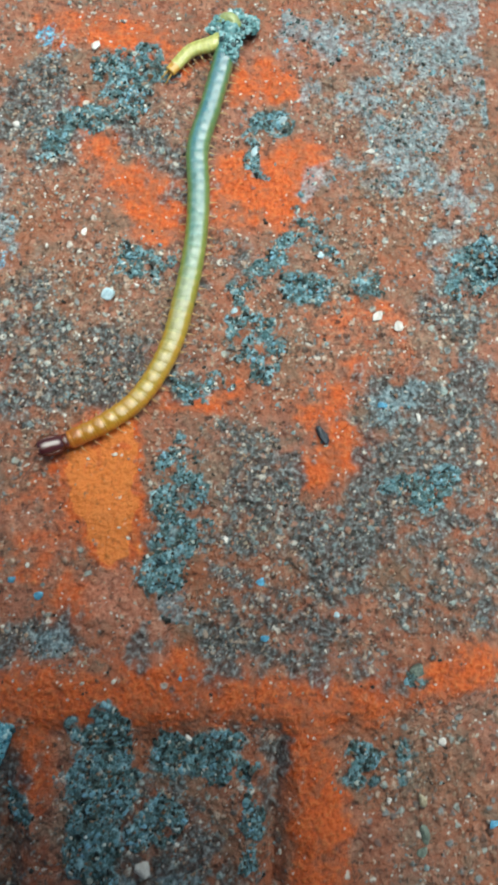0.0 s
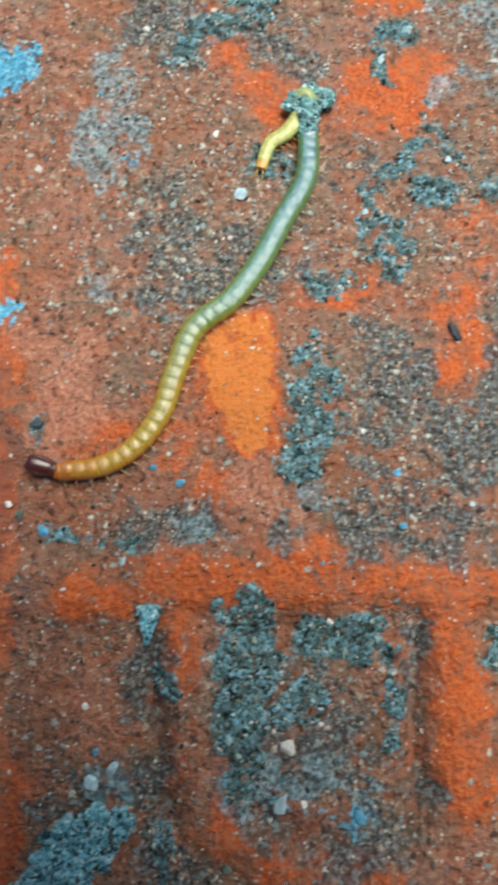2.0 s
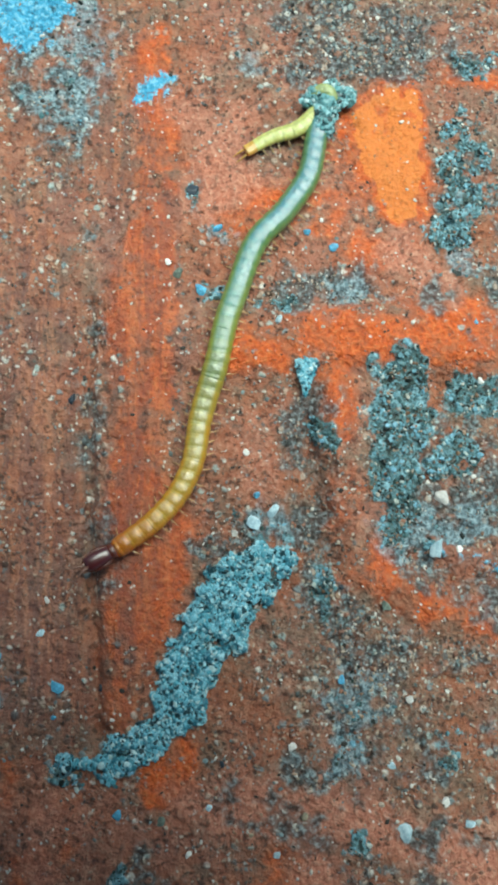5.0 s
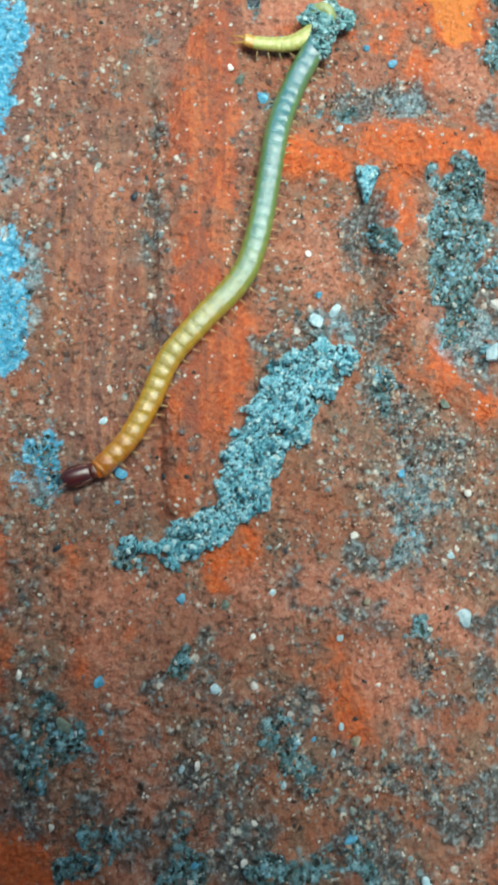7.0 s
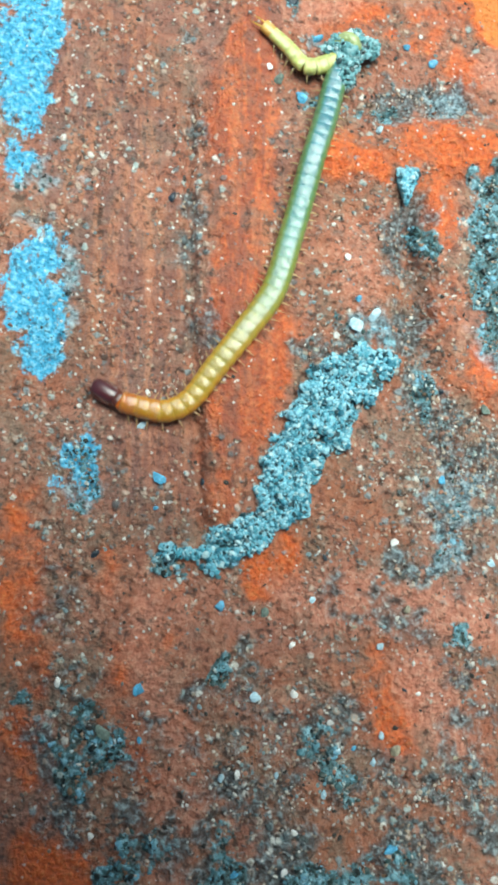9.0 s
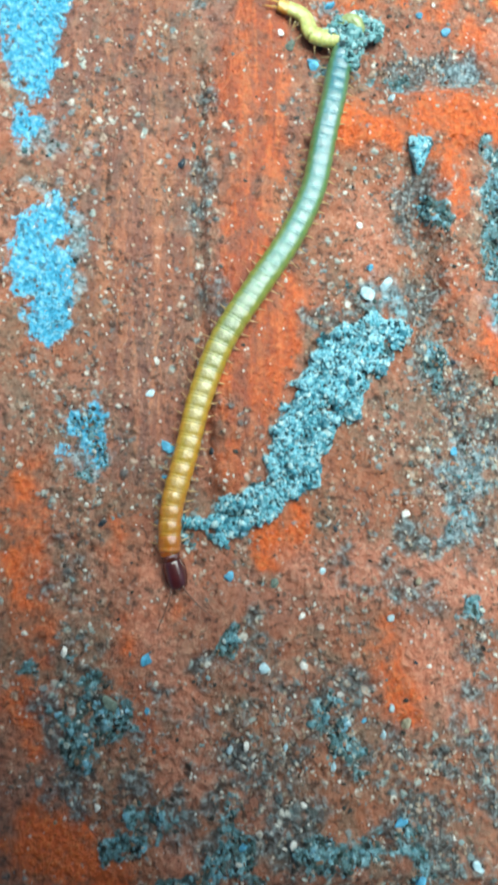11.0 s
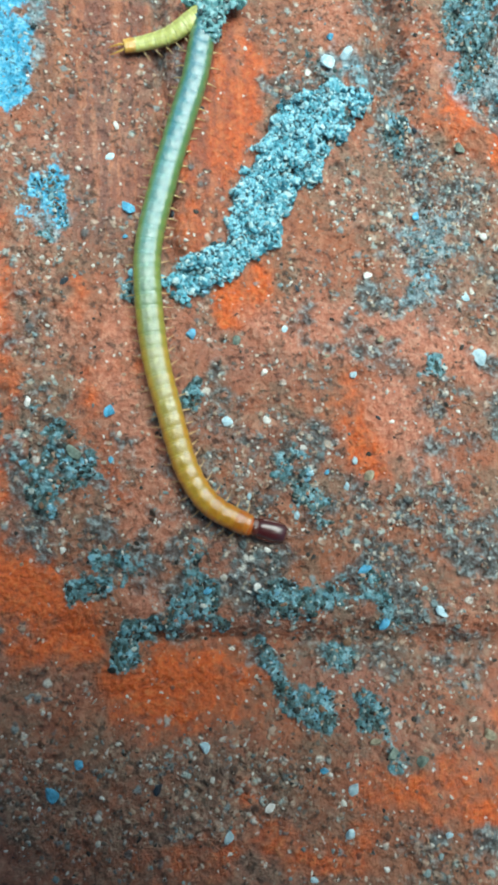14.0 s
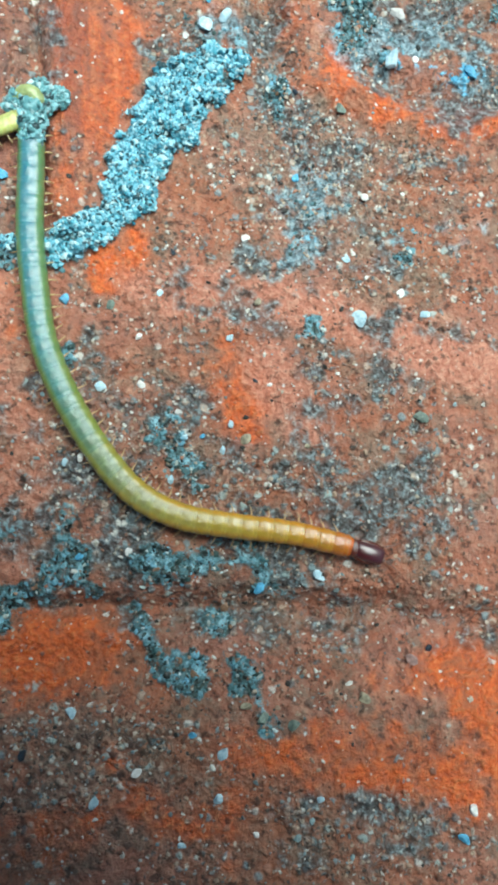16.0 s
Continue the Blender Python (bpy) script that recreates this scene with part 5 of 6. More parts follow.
    spine(11, ((-4.3, -6.1), (-5.3, -2.6), (-5.2, 0.6), (-4.2, 4.9), (-3.2, 9.3), (-1.5, 13.9), (1.1, 18.2), (3.8, 22.6), (5.7, 27.0), (6.6, 31.6), (7.4, 35.2), (8.0, 38.3), (8.8, 40.5)), ((5.8, 40.8), (4.9, 42.6), (2.7, 43.2)))
    spine(11.5, ((-0.3, -7.8), (-2.2, -4.9), (-3.9, -2.9), (-4.5, 0.0), (-4.2, 4.3), (-3.1, 9.1), (-1.4, 13.2), (0.3, 17.8), (2.7, 22.1), (5.4, 26.1), (6.6, 30.1), (7.3, 34.1), (8.0, 37.1)), ((5.1, 37.4), (3.0, 38.5), (0.9, 38.5)))
    spine(12, ((1.8, -10.3), (1.0, -6.8), (-1.7, -4.7), (-4.0, -1.9), (-4.4, 1.5), (-3.5, 5.8), (-2.3, 10.7), (-0.4, 15.4), (1.6, 19.6), (3.8, 23.5), (5.7, 28.0), (6.3, 32.0), (6.7, 35.8)), ((3.8, 34.8), (2.0, 34.7), (-0.1, 34.1)))
    spine(12.5, ((-3.3, -14.6), (-2.8, -11.3), (-2.5, -7.7), (-2.7, -4.3), (-4.0, -1.3), (-4.5, 1.3), (-3.7, 6.7), (-2.2, 11.3), (-0.5, 16.5), (1.5, 20.9), (4.3, 24.2), (5.1, 27.5), (5.3, 31.0)), ((2.7, 30.6), (0.1, 30.0), (-2.1, 28.7)))
    spine(13, ((3.0, -16.8), (0.2, -14.5), (-1.7, -12.4), (-2.8, -9.0), (-3.4, -4.7), (-3.9, 0.1), (-3.8, 4.6), (-3.0, 8.2), (-1.1, 13.0), (0.0, 16.8), (1.8, 20.7), (3.9, 24.5), (5.0, 27.6)), ((2.5, 27.2), (0.2, 27.3), (-1.9, 27.4)))
    spine(13.5, ((1.1, -21.5), (0.6, -18.8), (-0.2, -15.5), (-1.5, -11.3), (-3.0, -7.4), (-3.9, -3.1), (-4.0, 1.4), (-3.4, 5.9), (-2.2, 10.6), (-0.4, 15.9), (1.6, 20.9), (3.4, 23.9), (5.0, 26.6)), ((2.4, 26.4), (0.2, 26.5), (-2.1, 26.3)))
    spine(14, ((6.9, -20.0), (3.5, -19.2), (0.8, -17.7), (-1.0, -15.0), (-2.3, -10.8), (-3.4, -6.5), (-4.0, -1.7), (-4.0, 2.2), (-2.9, 7.3), (-1.6, 12.0), (-0.5, 15.8), (0.0, 18.7), (0.6, 21.4)), ((-2.1, 19.6), (-4.3, 19.0), (-6.1, 18.6)))
    spine(14.5, ((9.6, -24.9), (8.0, -23.2), (5.5, -21.1), (3.0, -18.5), (0.2, -15.2), (-2.3, -10.4), (-3.2, -6.1), (-3.6, -1.7), (-3.5, 3.3), (-2.4, 8.9), (-0.9, 13.2), (-0.0, 17.6), (0.2, 20.6)), ((-2.0, 19.0), (-4.0, 18.7), (-6.4, 18.2)))
    spine(15, ((15.0, -22.6), (12.0, -23.0), (8.8, -22.9), (5.9, -21.8), (3.4, -19.0), (1.1, -16.1), (-1.0, -12.2), (-2.7, -8.3), (-3.6, -3.9), (-3.6, 0.2), (-2.8, 5.3), (-2.2, 10.5), (-2.0, 12.9), (-2.0, 15.1)), ((-4.6, 13.3), (-6.7, 13.2), (-8.5, 14.8)))
    spine(15.5, ((18.2, -19.2), (15.7, -21.1), (12.9, -22.5), (9.5, -22.7), (6.1, -21.4), (3.2, -19.0), (1.1, -15.6), (-1.1, -11.2), (-2.2, -7.3), (-2.9, -2.8), (-3.2, 1.3), (-2.8, 5.9), (-2.9, 9.2), (-2.7, 12.6)), ((-4.7, 10.0), (-6.2, 9.9), (-8.1, 9.9)))
    spine(16, ((23.6, -24.7), (20.3, -23.6), (16.3, -22.6), (12.1, -22.0), (8.0, -21.2), (4.8, -19.5), (2.1, -16.4), (-0.4, -12.2), (-2.1, -7.9), (-2.8, -3.6), (-3.2, 0.8), (-3.2, 5.3), (-3.2, 9.9)), ((-5.2, 8.8), (-7.0, 8.1), (-8.9, 7.8)))


crawl()
BODY_SEGMENTS, TAIL_SEGMENTS = 42, 9


def resample(points, count):
    """Evenly spaced points along a smooth curve through the given ones, and its length."""
    p = np.vstack([2 * points[0] - points[1], points, 2 * points[-1] - points[-2]])
    out = []
    for a, b, c, d in zip(p, p[1:], p[2:], p[3:]):
        for s in np.linspace(0, 1, 24, endpoint=False):
            out.append(0.5 * (2 * b + (c - a) * s + (2 * a - 5 * b + 4 * c - d) * s * s + (3 * b - a - 3 * c + d) * s ** 3))
    out = np.array(out + [points[-1]])
    cum = np.concatenate([[0], np.cumsum(np.hypot(*np.diff(out, axis=0).T))])
    at = np.linspace(0, cum[-1], count)
    return np.stack([np.interp(at, cum, out[:, k]) for k in (0, 1)], 1), cum[-1]


def describe(t):
    """Anchor at the clod, then headings and lengths of body, head and tail."""
    body, tail = SPINES[t]
    line, length = resample(body[1:][::-1], 61)
    d = np.diff(line, axis=0)
    ang = np.unwrap(np.arctan2(d[:, 1], d[:, 0]))
    ang += 2 * math.pi * round((-math.pi / 2 - ang[:6].mean()) / (2 * math.pi))
    h = body[0] - body[1]
    head = math.atan2(h[1], h[0])
    head += 2 * math.pi * round((ang[-1] - head) / (2 * math.pi))
    back, tail_length = resample(np.vstack([body[-1], tail]), 13)
    e = np.diff(back, axis=0)
    tang = np.unwrap(np.arctan2(e[:, 1], e[:, 0]))
    tang += 2 * math.pi * round((math.pi - tang.mean()) / (2 * math.pi))
    return np.concatenate([body[-1], [length, tail_length, head, math.hypot(*h)], ang, tang])


TIMES = sorted(SPINES)
STATES = np.array([describe(t) for t in TIMES])


def state(t):
    """Smooth passage from one posture to the next."""
    k = min(max(np.searchsorted(TIMES, t, side="right") - 1, 0), len(TIMES) - 2)
    t0, t1 = TIMES[k], TIMES[k + 1]
    s = (t - t0) / (t1 - t0)
    a, b = STATES[k], STATES[k + 1]
    ka, kb = max(k - 1, 0), min(k + 2, len(TIMES) - 1)
    ma = (b - STATES[ka]) / (t1 - TIMES[ka]) * (t1 - t0)
    mb = (STATES[kb] - a) / (TIMES[kb] - t0) * (t1 - t0)
    if t1 - t0 > 1:
        ma, mb = ma * 0.4, mb * 0.4
    h = (1 + 2 * s) * (1 - s) ** 2, s * (1 - s) ** 2, s * s * (3 - 2 * s), s * s * (s - 1)
    return h[0] * a + h[1] * ma + h[2] * b + h[3] * mb


def box_blur(a, r):
    for ax in (0, 1):
        c = np.cumsum(np.concatenate([np.repeat(np.take(a, [0], ax), r + 1, ax), a, np.repeat(np.take(a, [-1], ax), r, ax)], ax), ax)
        n = a.shape[ax]
        a = (np.take(c, range(2 * r + 1, 2 * r + 1 + n), ax) - np.take(c, range(0, n), ax)) / (2 * r + 1)
    return a


EASY = box_blur(np.maximum(HEIGHT, box_blur(HEIGHT, 5)), 9)
BELLY = 0.76


def posture(t):
    """Poses at a time of the body rings (from the head back), the head, the tail rings and the clod."""
    s = state(t)
    n = 60
    anchor, (length, tail_length, head_turn, head_length) = s[:2], s[2:6]
    ang, tang = s[6:6 + n], s[6 + n:]
    line = np.vstack([anchor, anchor + np.cumsum(np.stack([np.cos(ang), np.sin(ang)], 1) * length / n, axis=0)])
    back = np.vstack([anchor, anchor + np.cumsum(np.stack([np.cos(tang), np.sin(tang)], 1) * tail_length / len(tang), axis=0)])
    u = np.linspace(0, 1, n + 1)
    z = height(line[:, 0], line[:, 1], EASY) + BELLY
    z = np.convolve(np.pad(z, 3, mode="edge"), np.ones(7) / 7, "valid")

    def ring(f):
        x, y, q = (np.interp(f, u, c) for c in (line[:, 0], line[:, 1], z))
        lo, hi = max(f - 0.012, 0), min(f + 0.012, 1)
        a, b = ([np.interp(g, u, c) for c in (line[:, 0], line[:, 1], z)] for g in (lo, hi))
        turn = math.degrees(math.atan2(b[1] - a[1], b[0] - a[0]))
        tip = -math.degrees(math.atan2(b[2] - a[2], math.hypot(b[0] - a[0], b[1] - a[1])))
        return pose(x * MM, y * MM, q * MM, 0, tip, turn)
    rings = [ring(1 - (k + 0.5) / BODY_SEGMENTS) for k in range(BODY_SEGMENTS)]
    lift = math.degrees(math.acos(min(1, head_length / 3.45))) * 0.5
    hx, hy, hz = line[-1][0], line[-1][1], z[-1]
    front = height(hx + 2 * math.cos(head_turn), hy + 2 * math.sin(head_turn), EASY) + BELLY - 0.12
    tip = -math.degrees(math.atan2(max(front - hz, -0.15), 2.2)) - lift
    head = pose(hx * MM, hy * MM, hz * MM, 0, tip, math.degrees(head_turn))
    tails = []
    v = np.linspace(0, 1, len(back))
    fold = min(1.0, tail_length / 7.2)
    zt = height(back[:, 0], back[:, 1], EASY) + 0.55 + 0.55 * (1 - v) ** 1.4 + 1.6 * (1 - fold) * np.sin(v * math.pi * 0.8)
    for k in range(TAIL_SEGMENTS):
        f = (k + 0.4) / TAIL_SEGMENTS
        x, y, q = (np.interp(f, v, c) for c in (back[:, 0], back[:, 1], zt))
        turn = math.degrees(np.interp(f, (v[1:] + v[:-1]) / 2, tang))
        dz = (np.interp(min(f + 0.06, 1), v, zt) - np.interp(max(f - 0.06, 0), v, zt)) / (0.12 * max(tail_length, 3))
        tails.append(pose(x * MM, y * MM, q * MM, 0, -math.degrees(math.atan(dz)), turn))
    clod = pose(anchor[0] * MM, anchor[1] * MM, (z[0] + 0.15) * MM, 0, 0, 0.35 * (math.degrees(ang[:4].mean()) + 90))
    return rings, head, tails, clod


def part(name, bm, mat, parent, label=""):
    """One mesh object under a thing or a part; the bmesh is in millimetres."""
    bmesh.ops.scale(bm, vec=(MM, MM, MM), verts=bm.verts)
    me = bpy.data.meshes.new(name)
    bm.to_mesh(me)
    bm.free()
    for p in me.polygons:
        p.use_smooth = True
    me.materials.append(mat)
    ob = new(name, me)
    ob.parent = parent
    if label:
        ob["label"] = label
    return ob


def loft(rings):
    """A closed skin over rings of corners."""
    bm = bmesh.new()
    rows = [[bm.verts.new(c) for c in r] for r in rings]
    n = len(rows[0])
    for a, b in zip(rows, rows[1:]):
        for k in range(n):
            bm.faces.new((a[k], a[(k + 1) % n], b[(k + 1) % n], b[k]))
    bm.faces.new(rows[0][::-1])
    bm.faces.new(rows[-1])
    bmesh.ops.recalc_face_normals(bm, faces=bm.faces)
    return bm


def section(x, w, h, furrow=0.0, n=28, belly=0.8):
    """A flattened oval across the body, with two shallow furrows on the back."""
    out = []
    for k in range(n):
        a = 2 * math.pi * k / n
        c, s = math.cos(a), math.sin(a)
        y = w * math.copysign(abs(c) ** 0.9, c)
        z = h * math.copysign(abs(s) ** 0.9, s) * (1 if s > 0 else belly)
        if s > 0:
            z -= furrow * math.exp(-((abs(y) - 0.26) / 0.07) ** 2)
        out.append((x, y, z))
    return out


def tube(points, radii, n=7):
    rings = []
    pts = [Vector(p) for p in points]
    for k, (p, r) in enumerate(zip(pts, radii)):
        d = (pts[min(k + 1, len(pts) - 1)] - pts[max(k - 1, 0)]).normalized()
        side = d.cross(Vector((0.31, 0.17, 0.93))).normalized()
        up = side.cross(d)
        rings.append([p + (side * math.cos(2 * math.pi * j / n) + up * math.sin(2 * math.pi * j / n)) * r for j in range(n)])
    return loft(rings)


def tint(u, stops):
    for (a, ca), (b, cb) in zip(stops, stops[1:]):
        if u <= b:
            s = (u - a) / (b - a)
            return tuple(p + s * (q - p) for p, q in zip(ca, cb))
    return stops[-1][1]


# skin colours from head to rear; the rear's blue-teal paints in the sky's sheen
BACK = ((0.0, (0.56, 0.15, 0.006)), (0.07, (0.63, 0.33, 0.018)), (0.18, (0.57, 0.40, 0.05)), (0.30, (0.44, 0.39, 0.10)), (0.42, (0.235, 0.325, 0.155)),
        (0.55, (0.105, 0.285, 0.240)), (0.75, (0.048, 0.240, 0.285)), (1.0, (0.040, 0.215, 0.290)))
FLANK = ((0.0, (0.510, 0.128, 0.005)), (0.1, (0.66, 0.30, 0.010)), (0.3, (0.55, 0.34, 0.022)), (0.45, (0.272, 0.315, 0.043)), (0.65, (0.145, 0.264, 0.068)), (1.0, (0.111, 0.238, 0.093)))
M_HEAD = skin_material("dark_head_shield", (0.070, 0.008, 0.012), 0.38, 0, 0, coat=0.9, sheer=True)
M_JAW = skin_material("dark_red_claw", (0.10, 0.018, 0.008), 0.2, 0, 0)
M_COLLAR = skin_material("amber_collar", (0.58, 0.13, 0.008), 0.25, 0, 0.2)
M_FEELER = skin_material("brown_feeler", (0.22, 0.10, 0.07), 0.4, 0, 0)
M_LEG = skin_material("amber_leg", (0.66, 0.42, 0.20), 0.35, 0, 0.2)
M_LEG_PALE = skin_material("pale_leg", (0.60, 0.44, 0.20), 0.35, 0, 0.2)
M_TAIL = skin_material("pale_tail_skin", (0.60, 0.62, 0.20), 0.35, 0.3)
M_FOLD = skin_material("olive_fold_skin", (0.40, 0.48, 0.20), 0.35, 0.3)
M_TAIL_TIP = skin_material("orange_tail_tip", (0.70, 0.42, 0.09), 0.3, 0.0)


def ring_mesh(w, h, length, depth=1.0):
    """One ring of the back: a low hind plate and a narrow fore plate, with waists at the joints; depth: how deep these are."""
    rows = []
    for s, g in ((-1, 0.87), (-0.93, 0.915), (-0.78, 0.96), (-0.5, 0.992), (-0.2, 1.0), (0.1, 0.99), (0.36, 0.965), (0.46, 0.925), (0.56, 0.945), (0.74, 0.955), (0.92, 0.92), (1, 0.87)):
        g = 1 - (1 - g) * depth
        rows.append(section(s * length / 2, w * (1 - 0.75 * (1 - g)), h * g, 0.035 * h / 0.6))
    return loft(rows)


def leg_mesh(side, reach, drop):
    pts = [(0.0, side * reach * 0.75, -0.25), (-0.04, side * (reach + 0.06), -0.2), (-0.10, side * (reach + 0.28), -0.25),
           (-0.18, side * (reach + 0.50), drop * 0.65), (-0.30, side * (reach + 0.74), drop)]
    return tube(pts, (0.09, 0.07, 0.05, 0.034, 0.010), 6)


def build_centipede():
    root = tagged(new("centipede"), "slender yellow-green centipede with dark head crawling over brick", "centipede")
    moving = {"rings": [], "tails": [], "legs": [], "feelers": []}
    skins = [skin_material("banded_skin", tint((k + 0.5) / 28, BACK), 0.3, 0.25, 0.5, tint((k + 0.5) / 28, FLANK), 1.0) for k in range(28)]
    for k in range(BODY_SEGMENTS):
        u = (k + 0.5) / BODY_SEGMENTS
        w = 0.76 + 0.18 * min(1, u * 2.6) - 0.04 * max(0, u - 0.8) * 5
        seg = part("body_segment", ring_mesh(w * 1.15, 0.84, 1.30, 1.25 - 0.35 * min(1, u * 2.2)), skins[min(int(u * 28), 27)], root)
        for side in (1, -1):
            leg = part("leg", leg_mesh(side, w * 1.14, -0.66), M_LEG if u < 0.6 else M_LEG_PALE, seg)
            moving["legs"].append((leg, k, side))
        moving["rings"].append(seg)
    for k in range(TAIL_SEGMENTS):
        u = (k + 0.5) / TAIL_SEGMENTS
        w = 0.78 - 0.28 * u
        seg = part("tail_segment", ring_mesh(w * 1.1, 0.60 - 0.2 * u, 1.08), M_TAIL_TIP if k == TAIL_SEGMENTS - 1 else M_TAIL, root)
        for side in (1, -1):
            if k < TAIL_SEGMENTS - 1:
                leg = part("leg", leg_mesh(side, w, -0.5), M_LEG_PALE, seg)
                moving["legs"].append((leg, k, side))
            else:
                part("tail_leg", tube([(0.3, side * 0.15, 0), (0.8, side * 0.28, -0.05), (1.3, side * 0.32, -0.2), (1.8, side * 0.3, -0.35)],
                                      (0.12, 0.09, 0.06, 0.015), 6), M_TAIL_TIP, seg, "thin orange tail leg")
        moving["tails"].append(seg)
    # head: a long dark shield, its jaws beside it, an amber collar behind
    rows = []
    for x, w, h in ((0.62, 0.46, 0.30), (0.72, 0.56, 0.40), (1.1, 0.62, 0.45), (1.6, 0.67, 0.46), (2.1, 0.68, 0.43), (2.5, 0.66, 0.37), (2.75, 0.58, 0.30), (2.9, 0.42, 0.2)):
        rows.append(section(x, w, h, 0.0, 24))
    head = part("head", loft(rows), M_HEAD, root, "glossy dark purple-brown head shield")
    part("collar", loft([section(x, w, h, 0.0, 24) for x, w, h in ((-0.55, 0.66, 0.45), (-0.42, 0.76, 0.56), (-0.12, 0.77, 0.57), (-0.04, 0.70, 0.51), (0.04, 0.75, 0.55), (0.25, 0.72, 0.52), (0.36, 0.6, 0.4))]),
         M_COLLAR, head, "amber orange collar")
    part("jaw_segment", loft([section(x, w, h, 0.0, 24) for x, w, h in ((0.2, 0.56, 0.40), (0.35, 0.67, 0.47), (0.68, 0.65, 0.46), (0.88, 0.5, 0.38))]),
         M_JAW, head, "dark red-brown segment behind the head")
    for side in (1, -1):
        part("jaw", tube([(0.6, side * 0.50, -0.16), (1.3, side * 0.68, -0.16), (2.05, side * 0.72, -0.18), (2.7, side * 0.58, -0.2), (3.15, side * 0.26, -0.2)],
                         (0.16, 0.20, 0.17, 0.11, 0.02), 8), M_JAW, head, "curved dark red jaw")
        pts, rad = [], []
        for j in range(29):
            s = j / 28
            pts.append((2.75 + 2.9 * s, side * (0.28 + 1.5 * s ** 1.3), 0.05 + 0.25 * math.sin(s * 3) - 0.35 * s))
            rad.append((0.085 if j % 2 else 0.055) * (1 - 0.55 * s))
        feeler = part("antenna", tube(pts, rad, 6), M_FEELER, head, "thin beaded brown antenna")
        moving["feelers"].append((feeler, side))
    moving["head"] = head
    # the hind body folds over itself in the clod
    pts, rad = [], []
    for j in range(19):
        f = j / 18
        a = math.radians(-10 + 165 * f)
        pts.append((-0.25 + 0.75 * math.cos(a), 0.55 + 0.6 * math.sin(a), 0.35 + 0.4 * math.sin(math.pi * f)))
        rad.append(0.72 - 0.16 * f + (0.03 if j % 3 == 0 else 0.0))
    moving["loop"] = part("body_loop", tube(pts, rad, 14), M_FOLD, root, "pale yellow-green fold of the hind body")
    return root, moving


centipede, MOVING = build_centipede()


def build_clod():
    """Damp soil grains stuck round the loop of the hind body."""
    rng = np.random.RandomState(17)
    root = tagged(new("soil_clod"), "clod of damp blue-grey soil grains stuck to the centipede", "soil clod")
    bm = bmesh.new()
    for cx, cy, cz, r in ((0.1, 0.3, 0.3, 1.1), (1.2, 1.1, 0.1, 0.95), (1.9, 1.3, 0.0, 0.75), (0.1, -0.6, 0.15, 0.9)):
        bmesh.ops.create_icosphere(bm, subdivisions=3, radius=r * 0.86, matrix=Matrix.Translation((cx, cy, cz)))
    for v in bm.verts:
        v.co += v.co.normalized() * noise.noise(v.co * 1.7) * 0.35
    core = part("soil_core", bm, M_SOIL, root)
    pts, rad = [], []
    blobs = ((0.1, 0.3, 0.3, 1.1, 360), (1.2, 1.1, 0.1, 0.95, 300), (2.0, 1.35, 0.0, 0.75, 220), (0.1, -0.8, 0.2, 1.05, 260), (0.1, -2.0, 0.1, 0.97, 110), (-0.6, 0.8, 0.4, 0.95, 220), (-1.3, 0.5, 0.2, 0.7, 90), (0.6, 2.0, 0.1, 0.7, 120))
    for cx, cy, cz, r, n in blobs:
        d = rng.normal(size=(n, 3))
        d /= np.linalg.norm(d, axis=1, keepdims=True)
        d[:, 2] = np.abs(d[:, 2]) * 0.85 - 0.15
        pts.append(np.array((cx, cy, cz)) + d * r * rng.uniform(0.82, 1.06, (n, 1)))
        rad.append(rng.uniform(0.09, 0.30, n))
    v, f = lumps(rng, np.vstack(pts), np.concatenate(rad))
    grains = tagged(new("soil_coat", mesh_from("soil_coat", v, f, M_SOIL, False)), kind="stuff")
    grains.parent = root
    return root


soil_clod = build_clod()


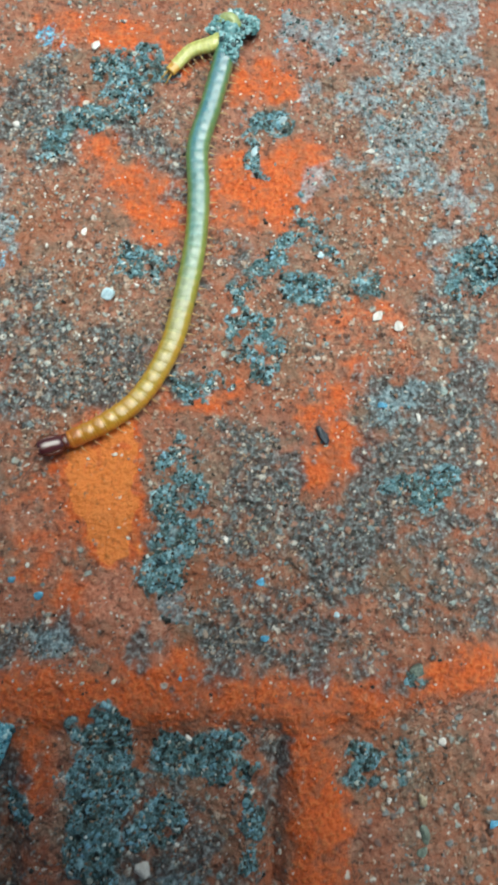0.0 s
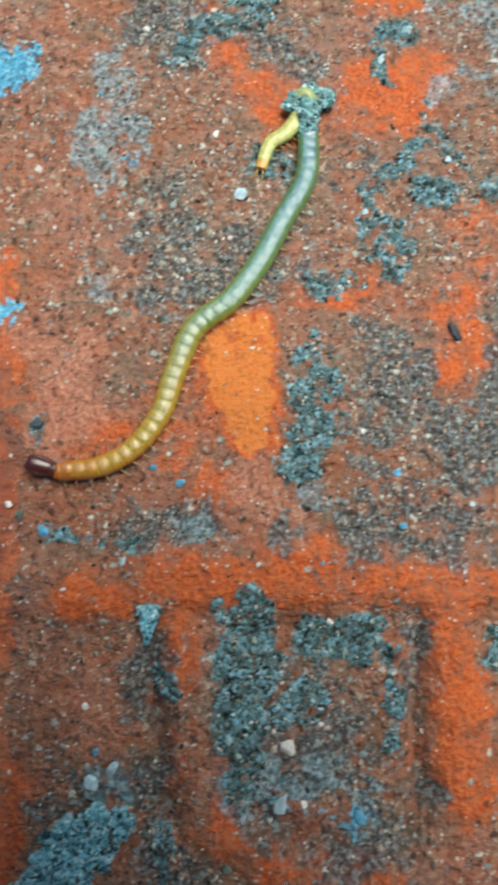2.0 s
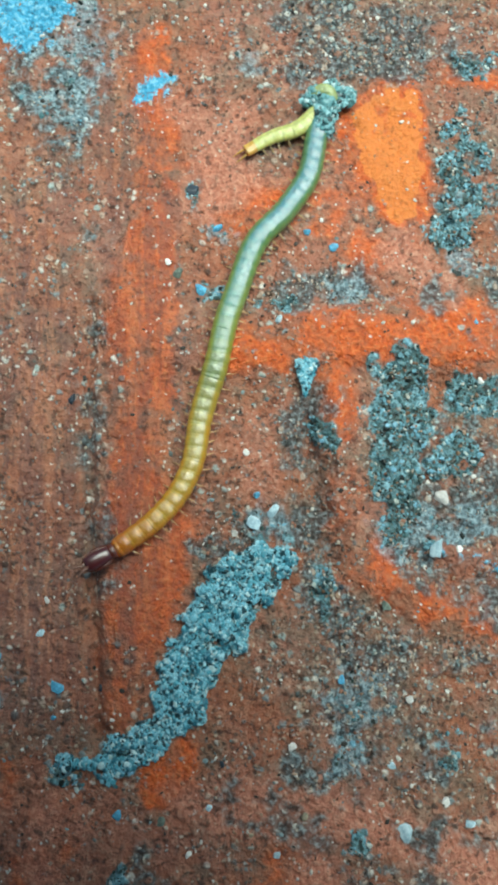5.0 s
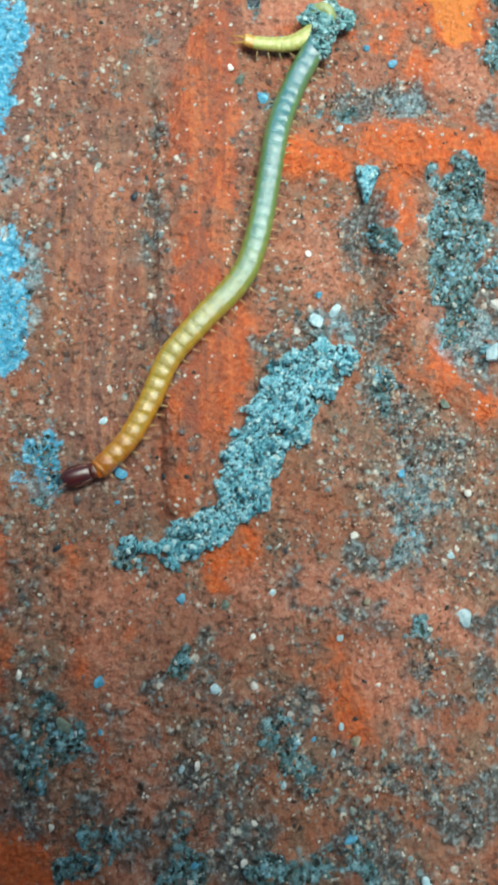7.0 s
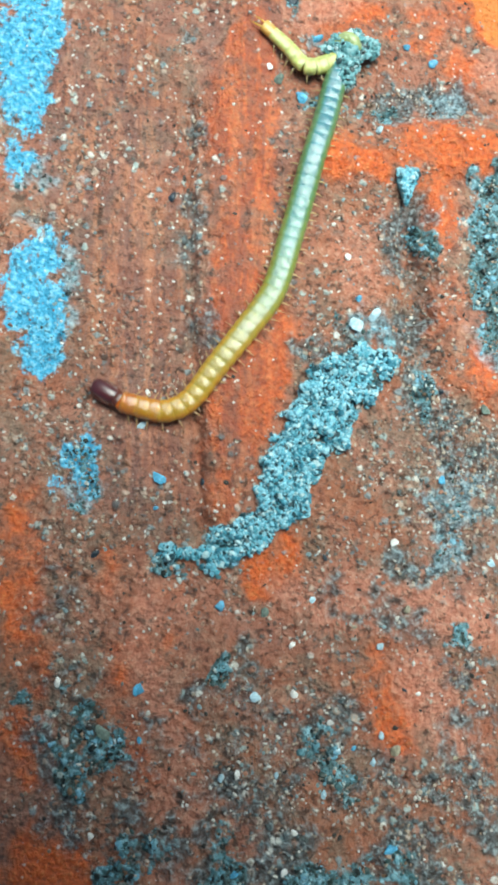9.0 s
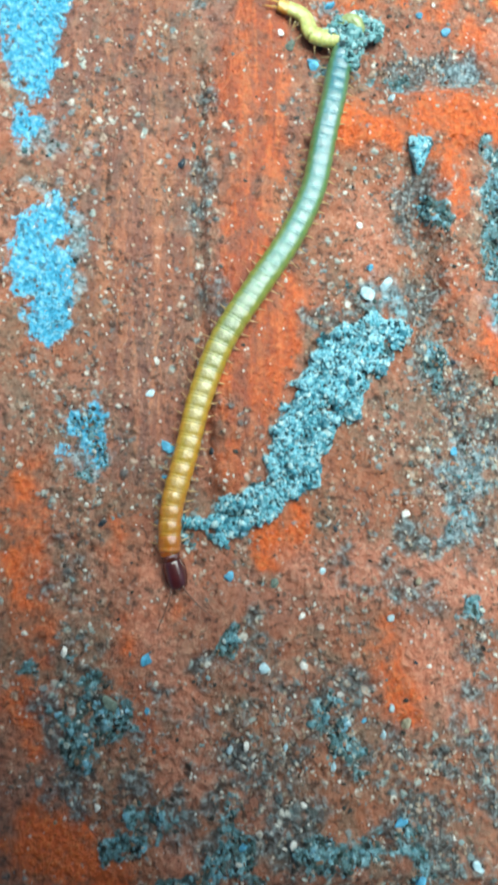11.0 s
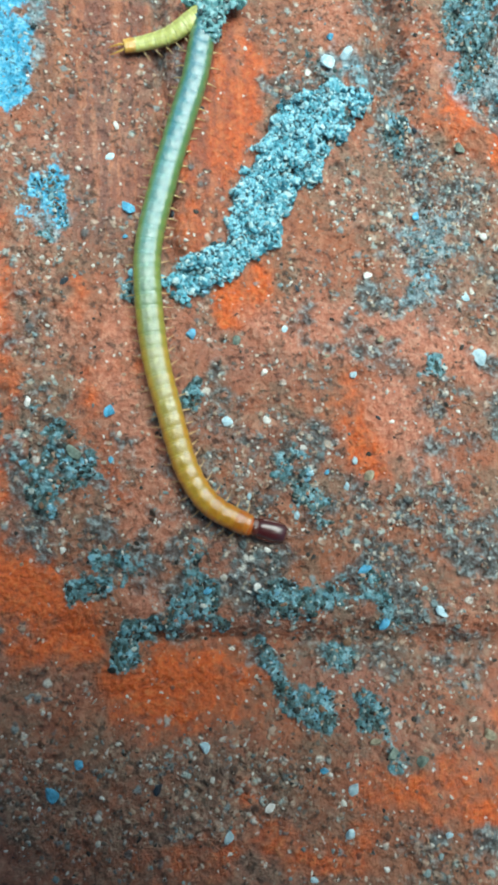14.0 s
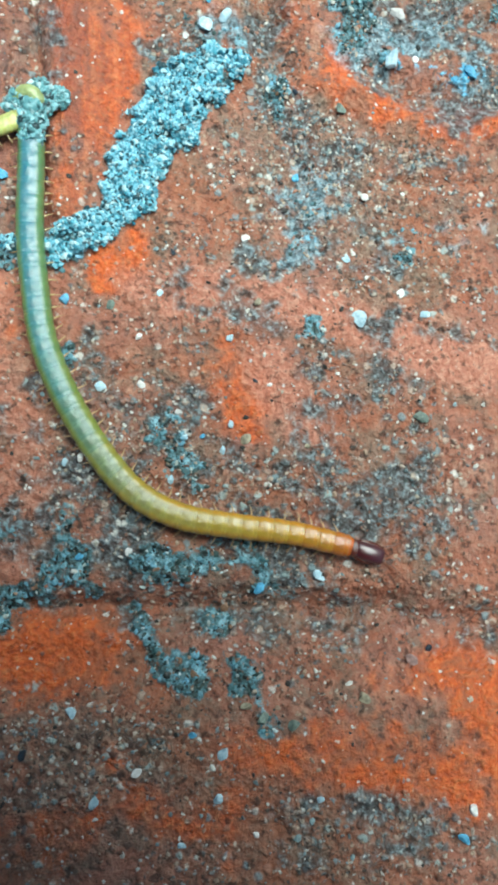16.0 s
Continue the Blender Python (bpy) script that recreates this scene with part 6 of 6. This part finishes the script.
# ---- the phone that films: its body hangs over the bricks and keeps the sky off them ----
def build_phone():
    root = tagged(new("phone"), "dark glass-backed phone held level above the bricks", "phone")
    bm = bmesh.new()
    bmesh.ops.create_cube(bm, size=1, matrix=Matrix.Translation((-PHONE_X, -PHONE_Y, 9.8)) @ Matrix.Diagonal((76, 160, 7.6, 1)))
    bmesh.ops.bevel(bm, geom=[e for e in bm.edges if abs(e.verts[0].co.z - e.verts[1].co.z) > 1], offset=9, segments=6, profile=0.5, affect="EDGES")
    bmesh.ops.bevel(bm, geom=[e for e in bm.edges if abs(e.verts[0].co.z - e.verts[1].co.z) < 0.1 and len(e.link_faces) == 2 and e.calc_face_angle(0) > 1.0],
                    offset=1.4, segments=3, profile=0.5, affect="EDGES")
    part("back", bm, M_PHONE, root)
    for y in (0.0, -15.0, -30.0):
        bm = bmesh.new()
        ring = []
        for r, z in ((6.2, 6.0), (6.2, 5.5), (5.8, 5.2), (4.6, 5.2), (4.6, 6.0)):
            ring.append([bm.verts.new((r * math.cos(k * math.pi / 16), y + r * math.sin(k * math.pi / 16), z)) for k in range(32)])
        for p, q in zip(ring, ring[1:]):
            for k in range(32):
                bm.faces.new((p[k], q[k], q[(k + 1) % 32], p[(k + 1) % 32]))
        part("lens_ring", bm, M_RING, root, "polished metal lens ring")
    return root


PHONE_X, PHONE_Y = 6.0, 61.0
phone = build_phone()


def motions():
    """Keys the crawl: every ring, the head, legs, feelers and the dragged clod; and the phone, which the camera is part of."""
    walk(phone, [(t, pose(x * MM, y * MM, z * MM, rx, ry, rz)) for t, x, y, z, rx, ry, rz in CAMERA_ROWS])
    times = sorted(set(TIMES) | {0.25, 0.75, 1.25, 1.75, 2.25, 2.75, 3.25, 4.1, 4.5, 4.9, 5.3, 6.25, 6.75, 7.25, 7.75, 8.6, 9.0, 9.4, 9.8, 10.2} |
                   {10.75 + 0.5 * k for k in range(11)})
    scenes = [(t, *posture(t)) for t in times]
    for k, seg in enumerate(MOVING["rings"]):
        walk(seg, [(s[0], s[1][k]) for s in scenes])
    walk(MOVING["head"], [(s[0], s[2]) for s in scenes])
    for k, seg in enumerate(MOVING["tails"]):
        walk(seg, [(s[0], s[3][k]) for s in scenes])
    walk(soil_clod, [(s[0], s[4]) for s in scenes])
    walk(MOVING["loop"], [(s[0], s[4]) for s in scenes])
    for leg, k, side in MOVING["legs"]:
        walk(leg, [(0.25 * j, pose(0, 0, 0, 0, 0, 17 * math.sin(0.25 * j * 5.2 + k * 0.75 + (0 if side > 0 else 2.2)))) for j in range(65)])
    for feeler, side in MOVING["feelers"]:
        walk(feeler, [(0.4 * j, pose(0, 0, 0, 0, 6 * math.sin(j * 1.3 + side), side * 9 * math.sin(j * 1.9 + side))) for j in range(41)])


motions()
